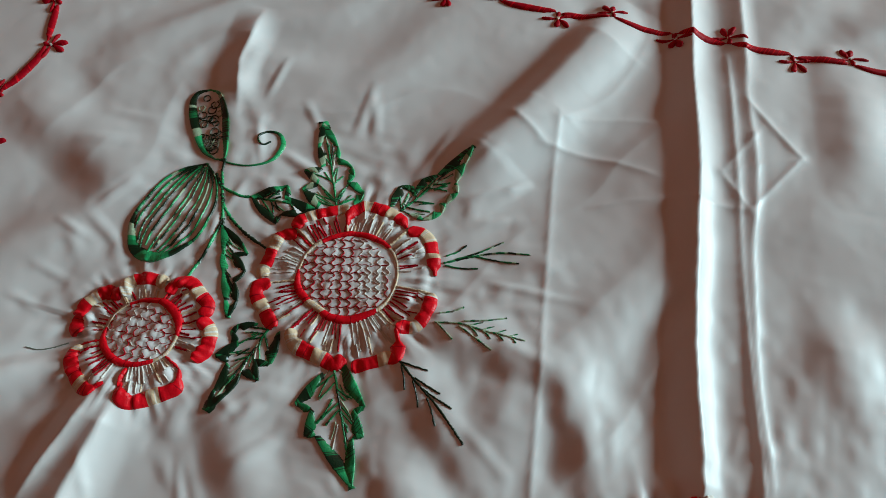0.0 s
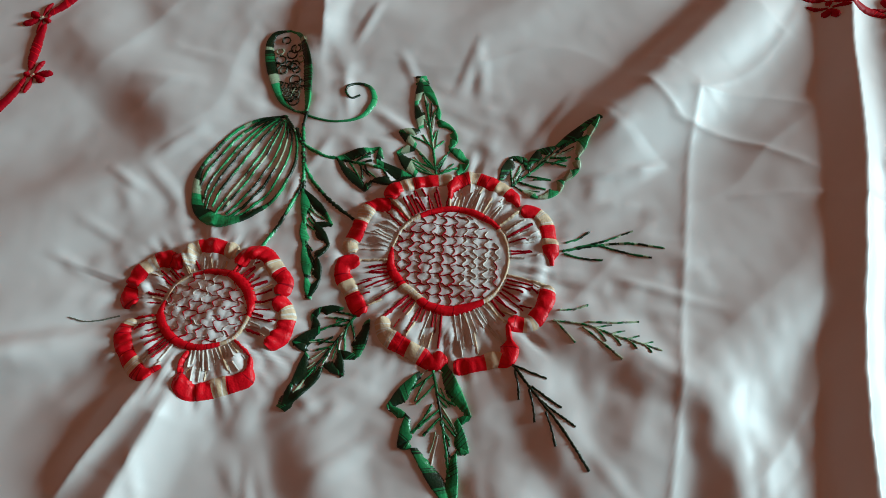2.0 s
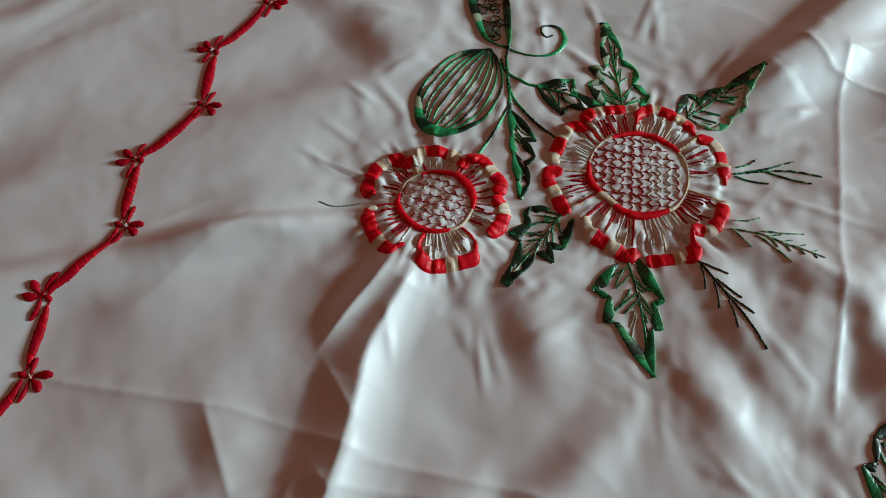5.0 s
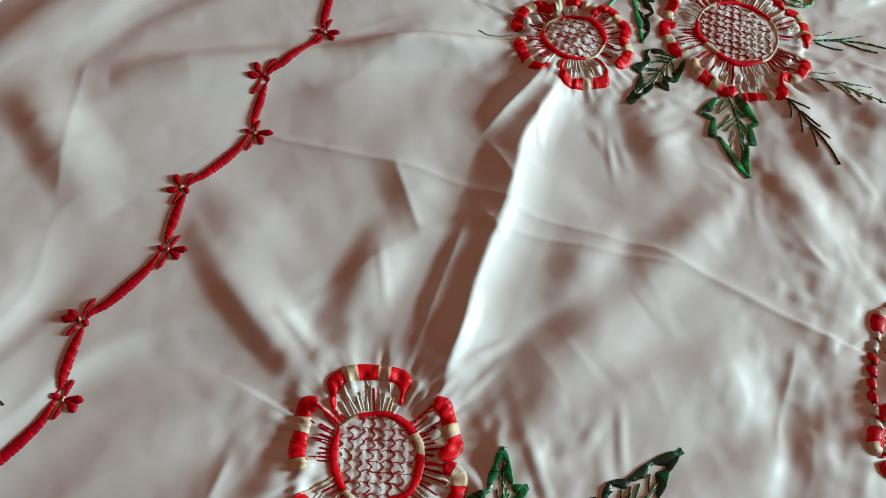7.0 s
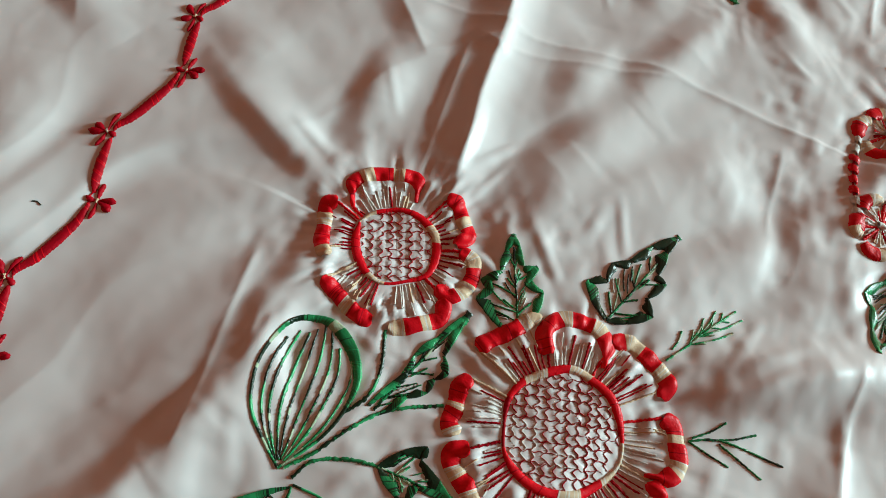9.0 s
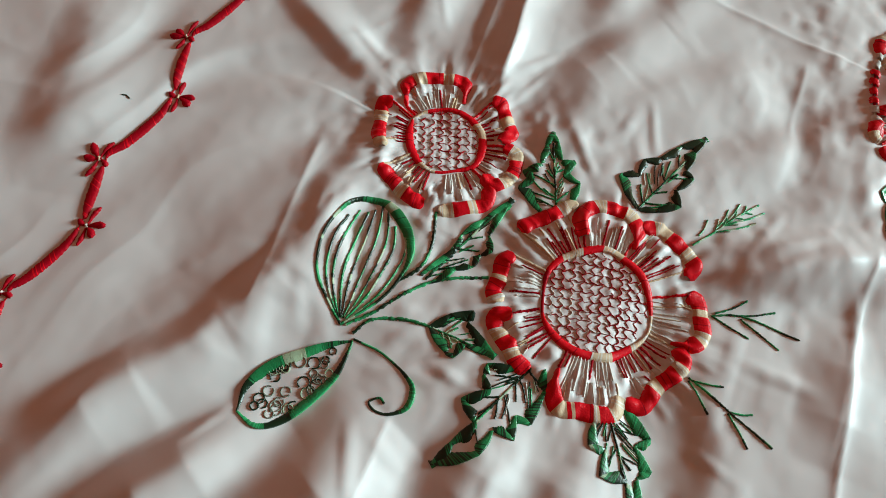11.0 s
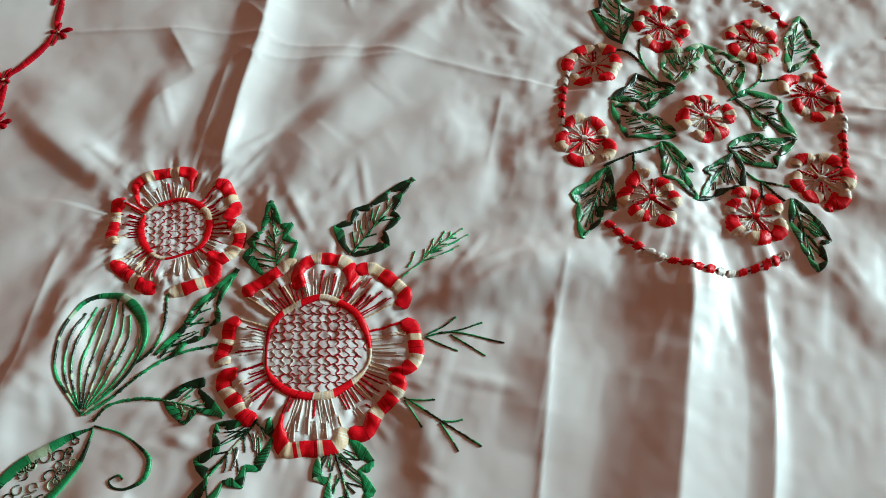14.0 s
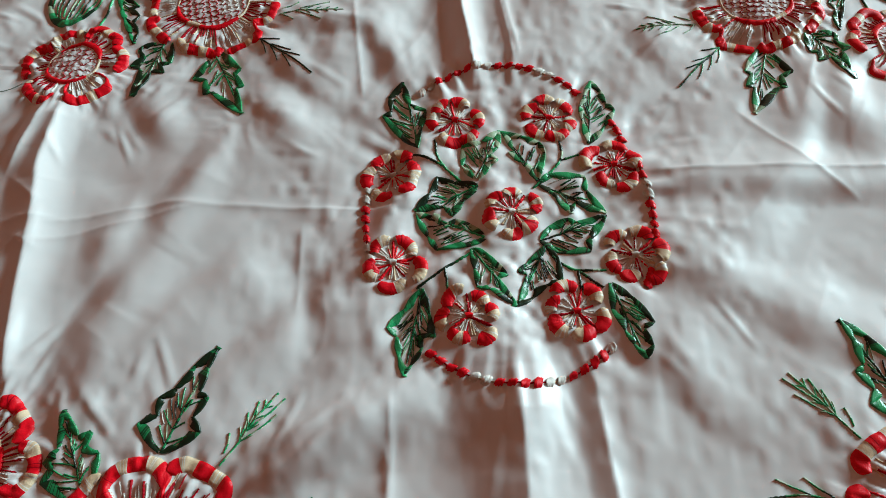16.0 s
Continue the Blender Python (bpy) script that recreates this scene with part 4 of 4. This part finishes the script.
    bloom(P((-214.1, -196.1))[0], P((-220.6, -191.7), (-228.2, -185.5), (-232.5, -178.7), (-235.1, -169.2), (-234.1, -158.0), (-230.0, -150.3), (-220.6, -147.0), (-210.4, -151.2), (-203.8, -160.4), (-203.3, -170.8), (-206.3, -182.9)), 8, seed + 20, 3.4, 0.6)
    bud(P((-207.7, -199.3))[0], P((-214.3, -203.3), (-223.7, -211.6), (-229.7, -219.1), (-232.6, -228.3)), P((-207.1, -203.0), (-206.5, -213.2), (-210.7, -226.1), (-216.4, -235.3), (-222.4, -238.8)), P((-230.1, -236.9))[0], seed + 21)
    tendril(P((-207.6, -198.6), (-197.0, -198.7), (-186.2, -201.9), (-181.2, -205.2), (-180.2, -211.5), (-184.6, -216.1), (-189.5, -217.2), (-192.8, -215.5), (-190.4, -212.7), (-188.0, -213.8)), seed + 37)
    stem(P((-212.7, -195.5), (-206.2, -187.7), (-200.0, -177.2), (-192.9, -167.8), (-185.7, -162.8), (-175.3, -157.2)), seed + 38)
    stem(P((-209.0, -196.9), (-205.1, -189.9), (-195.9, -185.2), (-186.5, -183.1)), seed + 39)
    stem(P((-203.3, -142.5), (-198.8, -155.6), (-199.0, -165.1), (-204.1, -173.8)), seed + 40)
    sprig(P((-112.4, -111.4), (-106.6, -102.7), (-101.3, -93.6), (-93.8, -82.6)), [P((-111.5, -106.6), (-110.3, -99.1)), P((-106.1, -100.4), (-104.2, -90.9)), P((-104.5, -98.0), (-100.7, -86.0)), P((-102.6, -96.7), (-90.8, -84.7)), P((-104.7, -101.3), (-93.2, -91.6))], seed + 51, lambda s: P_ if (s // 3) % 3 == 1 else L_, (0.35, 0.5, 0.65, 0.8))
    sprig(P((-97.1, -133.6), (-89.7, -129.6), (-80.8, -128.2), (-65.6, -128.3)), [P((-96.1, -132.0), (-86.8, -122.4)), P((-89.6, -129.9), (-76.1, -121.8)), P((-96.7, -133.4), (-82.6, -136.2)), P((-87.1, -129.9), (-71.6, -135.4))], seed + 52)
    sprig(P((-98.0, -159.1), (-81.9, -164.6), (-65.2, -169.9)), [P((-97.7, -160.1), (-88.3, -168.7)), P((-82.2, -165.2), (-72.9, -173.9)), P((-96.7, -159.6), (-86.3, -157.3)), P((-81.9, -164.6), (-74.4, -162.0))], seed + 53)


HOME_A, HOME_B = (-155, 128), (-136, -149)
motif_a(Place(HOME_A, HOME_A), 100)
motif_b(Place(HOME_B, HOME_B), 200)
motif_a(Place(HOME_A, (128.0, 124.0), True, 9.8, 0.92), 300)
motif_b(Place(HOME_B, (155.6, -130.9), True, 7.9, 0.97), 400)

Stitches().thread([(-261.0, 71.0), (-255.0, 72.0), (-246.9, 76.8)], 0.5, Y_).made("loose_thread", CLOTH, "loose dark grey thread end")


Stitches().thread([(-332.2, -153.6), (-330.6, -152.8), (-328.9, -153.4)], 0.45, D_).made("loose_thread", CLOTH, "tiny dark scrap of thread")


# ---- the wreath in the middle ----
def floret(cx, cy, r, seed):
    rnd = random.Random(seed)
    n = rnd.choice([5, 6, 6])
    a0 = rnd.uniform(0, 360)
    core = Stitches().band([(cx - 1.5, cy), (cx, cy + 0.4), (cx + 1.5, cy)], 1.4, 1.4, 1.5, rnd.choice([C_, W_, R_]))
    head = core.made("floret", CLOTH, "small raised red and cream embroidered floret")
    st = Stitches()
    for k in range(34):
        t = radians(a0 + k * 360 / 34 + rnd.uniform(-6, 6))
        near, far = r * rnd.uniform(0.06, 0.25), r * rnd.uniform(0.42, 0.62)
        t2 = t + rnd.uniform(-0.15, 0.15)
        st.thread([(cx + near * math.cos(t), cy + near * math.sin(t)), (cx + far * math.cos(t2), cy + far * math.sin(t2))], rnd.uniform(0.6, 1.2), rnd.choice([R_, K_, W_, W_, W_, W_, C_]), rnd.uniform(0.5, 1.0), 0.45)
    for k in range(0, n, 2):
        t = radians(a0 + 360 / n * k)
        st.thread([(cx + 1.5 * math.cos(t), cy + 1.5 * math.sin(t)), (cx + 0.7 * r * math.cos(t), cy + 0.7 * r * math.sin(t))], 1.3, rnd.choice([R_, R_, K_]), 1.0, 0.4)
    tagged(st.made("centre_stitching", head, "thin straight stitches round the floret's eye"), kind="stuff")
    for k in range(n):
        mid, half = a0 + 360 / n * (k + 0.5) + rnd.uniform(-8, 8), 180 / n - rnd.uniform(3, 11)
        out = rnd.uniform(0.82, 1.12)
        tilt = rnd.uniform(-0.09, 0.09)
        pts = []
        for q in np.linspace(-1, 1, 7):
            rad = r * out * (0.8 - 0.11 * abs(q) ** 2.2 + tilt * q)
            t = radians(mid + half * q)
            pts.append((cx + rad * math.cos(t), cy + rad * math.sin(t)))
        total = spline(pts, 1.0)[1][-1]
        ends, letters = stripes(rnd.choice(["R58C100", "C40R100", "R34C66R100", "R64C100", "C30R72C100", "C46R100"]))
        tone = lambda q, e=ends, s=letters: floss(s[min(len(s) - 1, int(np.searchsorted(e, q / total)))])
        fat = r * rnd.uniform(0.18, 0.23)
        puffy = lambda u, fat=fat: fat * (0.62 + 0.45 * np.sin(math.pi * np.clip(u, 0, 1)) ** 0.5)
        Stitches().band(pts, puffy, puffy, 1.4, tone, 0.34, 9, 0.14, 0.3, lean=rnd.uniform(-0.25, 0.25)).made("petal", head, "padded red and cream petal")
    return head


WREATH_LEAF = "green satin stitch leaf of the wreath"
for n, (x, y) in enumerate([(-25.4, 49.3), (-53.5, 20.1), (19.1, 51.0), (47.6, 24.7), (0.6, -1.3), (-50.9, -25.6), (-18.1, -51.3), (26.4, -47.1), (52.5, -21.8)]):
    floret(x, y, 14.6, 500 + n)
leaf([(-42.3, 33.3), (-60.3, 52.5), (-56.4, 55.7), (-57.9, 63.7), (-51.5, 72.7)], [(-42.3, 33.3), (-40.9, 45.0), (-39.4, 56.5), (-46.8, 58.9), (-51.5, 72.7)], 611, WREATH_LEAF, 2.9, 44)
leaf([(36.6, 36.5), (35.0, 49.9), (33.9, 57.6), (36.2, 63.3), (40.6, 74.1)], [(37.7, 36.6), (45.5, 46.5), (50.7, 55.7), (47.1, 60.7), (45.3, 67.6), (40.6, 74.1)], 612, WREATH_LEAF, 2.9, 44)
leaf([(-38.7, -38.0), (-45.4, -46.9), (-52.0, -55.2), (-48.1, -58.7), (-46.8, -67.6), (-44.1, -76.3)], [(-37.5, -38.0), (-34.3, -49.1), (-31.7, -59.8), (-38.6, -57.2), (-36.9, -64.0), (-41.1, -71.3), (-44.1, -76.3)], 613, WREATH_LEAF, 2.9, 44)
leaf([(40.3, -34.8), (40.5, -46.5), (44.9, -55.6), (47.9, -61.6), (52.1, -68.0)], [(41.7, -34.7), (49.3, -41.0), (57.2, -52.3), (52.8, -55.3), (55.6, -62.6), (52.5, -68.0)], 614, WREATH_LEAF, 2.9, 44)
leaf([(-16.8, 16.8), (-22.1, 24.5), (-22.0, 35.9), (-12.8, 37.3), (-4.2, 44.3)], [(-14.1, 15.9), (-8.4, 24.1), (-5.2, 26.9), (-9.9, 28.7), (-5.1, 33.7), (-4.2, 43.7)], 615, WREATH_LEAF, 2.9, 44)
leaf([(-14.5, 13.6), (-25.2, 16.2), (-33.3, 18.6), (-36.7, 9.6), (-42.7, 0.9)], [(-14.5, 12.4), (-20.7, 5.3), (-25.6, -3.0), (-29.8, 2.4), (-42.7, 0.3)], 616, WREATH_LEAF, 2.9, 44)
leaf([(-11.8, -12.5), (-17.7, -6.9), (-24.2, -4.3), (-29.2, -7.8), (-34.7, -2.1), (-42.1, -0.3)], [(-11.3, -15.0), (-17.4, -17.8), (-32.4, -19.3), (-36.7, -12.1), (-42.1, -1.2)], 617, WREATH_LEAF, 2.9, 44)
leaf([(-17.8, -19.3), (-16.2, -29.6), (-15.0, -37.7), (-9.5, -38.8), (1.8, -45.5)], [(-16.6, -19.0), (-11.1, -21.3), (-1.8, -31.9), (-6.1, -33.4), (0.0, -42.2), (1.8, -45.8)], 618, WREATH_LEAF, 2.9, 44)
leaf([(14.1, -16.9), (6.2, -25.8), (2.4, -29.5), (6.2, -30.7), (2.0, -45.4)], [(15.6, -16.7), (19.8, -21.9), (21.4, -33.8), (14.7, -35.9), (8.8, -41.1), (2.0, -45.9)], 619, WREATH_LEAF, 2.9, 44)
leaf([(12.4, -14.1), (16.3, -7.7), (25.0, -3.6), (28.8, -5.1), (42.2, -1.1)], [(12.4, -15.4), (21.1, -20.4), (34.1, -19.5), (34.8, -13.7), (42.2, -2.0)], 620, WREATH_LEAF, 2.9, 44)
leaf([(12.8, 14.3), (16.8, 19.1), (33.6, 18.3), (34.4, 10.9), (42.3, 0.6)], [(12.9, 13.2), (19.2, 9.4), (26.2, -1.6), (29.2, 4.8), (42.2, -0.5)], 621, WREATH_LEAF, 2.9, 44)
leaf([(12.1, 15.2), (6.4, 25.0), (-0.3, 30.7), (2.4, 32.0), (-3.6, 43.6)], [(13.3, 15.2), (16.6, 30.5), (14.5, 36.9), (6.2, 40.4), (-4.2, 44.0)], 622, WREATH_LEAF, 2.9, 44)
for n, s in enumerate([[(-15.4, 9.1), (-31.8, 26.5), (-34.6, 37.9)], [(-29.9, 24.5), (-44.4, 29.6)], [(10.3, 11.6), (23.2, 26.6), (23.2, 39.8)], [(23.2, 26.6), (34.1, 30.3)],
                       [(20.0, -24.4), (28.0, -28.2), (40.1, -28.3)], [(28.0, -28.2), (29.0, -37.7)], [(28.0, -28.2), (38.1, -36.8)], [(-17.7, -21.2), (-28.6, -28.7), (-40.5, -38.0)], [(-28.6, -28.7), (-26.8, -41.1)]]):
    stem(s, 660 + n, 1.3)


def bead(x, y, a, tone, size):
    c, s = math.cos(a), math.sin(a)
    w = lambda u: size * (0.75 + 0.35 * np.sin(math.pi * u) ** 0.6)
    Stitches().band([(x - 1.8 * c, y - 1.8 * s), (x, y), (x + 1.8 * c, y + 1.8 * s)], w, w, 1.0, tone, 0.35, 7, 0.3, 0.4, lean=0.35).made("bead_stitch", CLOTH)


def chain(a0, a1, start):
    cx, cy, rx, ry = -1.5, 1.5, 63.5, 81.0
    c, s = math.cos(TURN), math.sin(TURN)
    pts = []
    for a in np.radians(np.linspace(a0, a1, 60)):
        u, v = rx * math.cos(a), ry * math.sin(a)
        pts.append((cx + u * c - v * s, cy + u * s + v * c))
    p, w = spline(pts, 5.0)
    Stitches().thread(pts, 0.9, lambda q: C_ if (q // 5.0 + start) % 6 > 3 else K_).made("chain_thread", CLOTH, "thin thread of the beaded oval")
    t = np.gradient(p, axis=0)
    for n, ((x, y), d) in enumerate(zip(p, t)):
        bead(x, y, math.atan2(d[1], d[0]), (W_ if (n + start) % 6 > 3 else R_), 1.85 + 0.3 * math.sin(5.1 * n))


for a0, a1, st in ((50, 122, 1), (24, 31, 0), (-14, 12, 0), (-31, -27, 0), (-127, -57, 0), (-200, -162, 2)):
    chain(a0, a1, st)


# ---- the wavy border with its bows ----
def ribbon(a, b, seed, side):
    """A run of satin stitch that swells and bends between two joints."""
    rnd = random.Random(seed)
    ax, ay = b[0] - a[0], b[1] - a[1]
    n = (-ay * side, ax * side)
    mid = [(a[0] + ax * f + n[0] * k, a[1] + ay * f + n[1] * k) for f, k in ((0.09, 0.6), (0.3, 0.9), (0.7, 0.2), (0.91, -0.7))]
    fat = rnd.uniform(1.6, 2.0)
    swell = lambda u: 0.25 + fat * np.clip(np.sin(math.pi * np.clip((u - 0.06) / 0.88, 0, 1)), 0, 1) ** 0.5
    Stitches().band([a] + mid + [b], swell, swell, 0.8, lambda s: R_ if random.random() < 0.1 else K_, 0.36, 7, 0.04, 0.2, lean=0.5).made("border_ribbon", CLOTH, "crimson satin stitch ribbon of the border")


def bow(joint, out, seed):
    """Two loops, two tails and a cream knot, sewn beside a joint."""
    rnd = random.Random(seed)
    st = Stitches()
    o = np.array(joint) + 3.0 * np.array(out)
    base = math.atan2(out[1], out[0])
    for turn, size, fat in ((-80, 8.2, 0.55), (-20, 6.0, 1.3), (38, 6.4, 1.2), (102, 7.6, 0.6), (180, 4.0, 0.8)):
        t = base + radians(turn + rnd.uniform(-14, 14))
        d = np.array([math.cos(t), math.sin(t)])
        q = np.array([-d[1], d[0]])
        size *= rnd.uniform(0.85, 1.15)
        lobe = lambda u, fat=fat: 0.35 + fat * np.clip(np.sin(math.pi * np.clip(u, 0, 1) ** 1.7), 0, 1)
        st.band([tuple(o), tuple(o + d * size * 0.55 + q * 0.4), tuple(o + d * size)], lobe, lobe, 0.9, K_, 0.35, 7, 0.14, 0.2)
    for k in range(4):
        t = rnd.uniform(0, 6.3)
        st.thread([(o[0] - 0.9 * math.cos(t), o[1] - 0.9 * math.sin(t)), (o[0] + 0.9 * math.cos(t), o[1] + 0.9 * math.sin(t))], 0.8, rnd.choice([C_, W_, K_]), 1.3, 0.4)
    st.made("bow", CLOTH, "small crimson bow with a cream knot")


def left_joint(k):
    """Joints of the side border, whose bows stand out and in by turns."""
    step, inner = k // 2, k % 2
    y = (202.5 if inner else 226) - 58 * step + 6.5 * max(0.0, math.sin(math.pi * step / 7))
    return ((-325.5 if inner else -330.5) + 0.021 * (226 - y), y)


def top_joint(k):
    step, outer = k // 2, k % 2
    x = (-133 if outer else -157.5) + 54.2 * step
    return (x, (283.6 if outer else 281.2) + (0.022 if outer else 0.028) * (x + 157.5))


for joint, count, ways, bends in ((left_joint, range(-4, 19), ((-1, 0.15), (1, -0.15)), (-0.03, 0.07)), (top_joint, range(-5, 13), ((0.1, -1), (-0.1, 1)), (0.03, -0.04))):
    for k in count:
        if k != count[-1]:
            ribbon(joint(k), joint(k + 1), 700 + k, bends[k % 2])
        bow(joint(k), ways[k % 2], 740 + k)
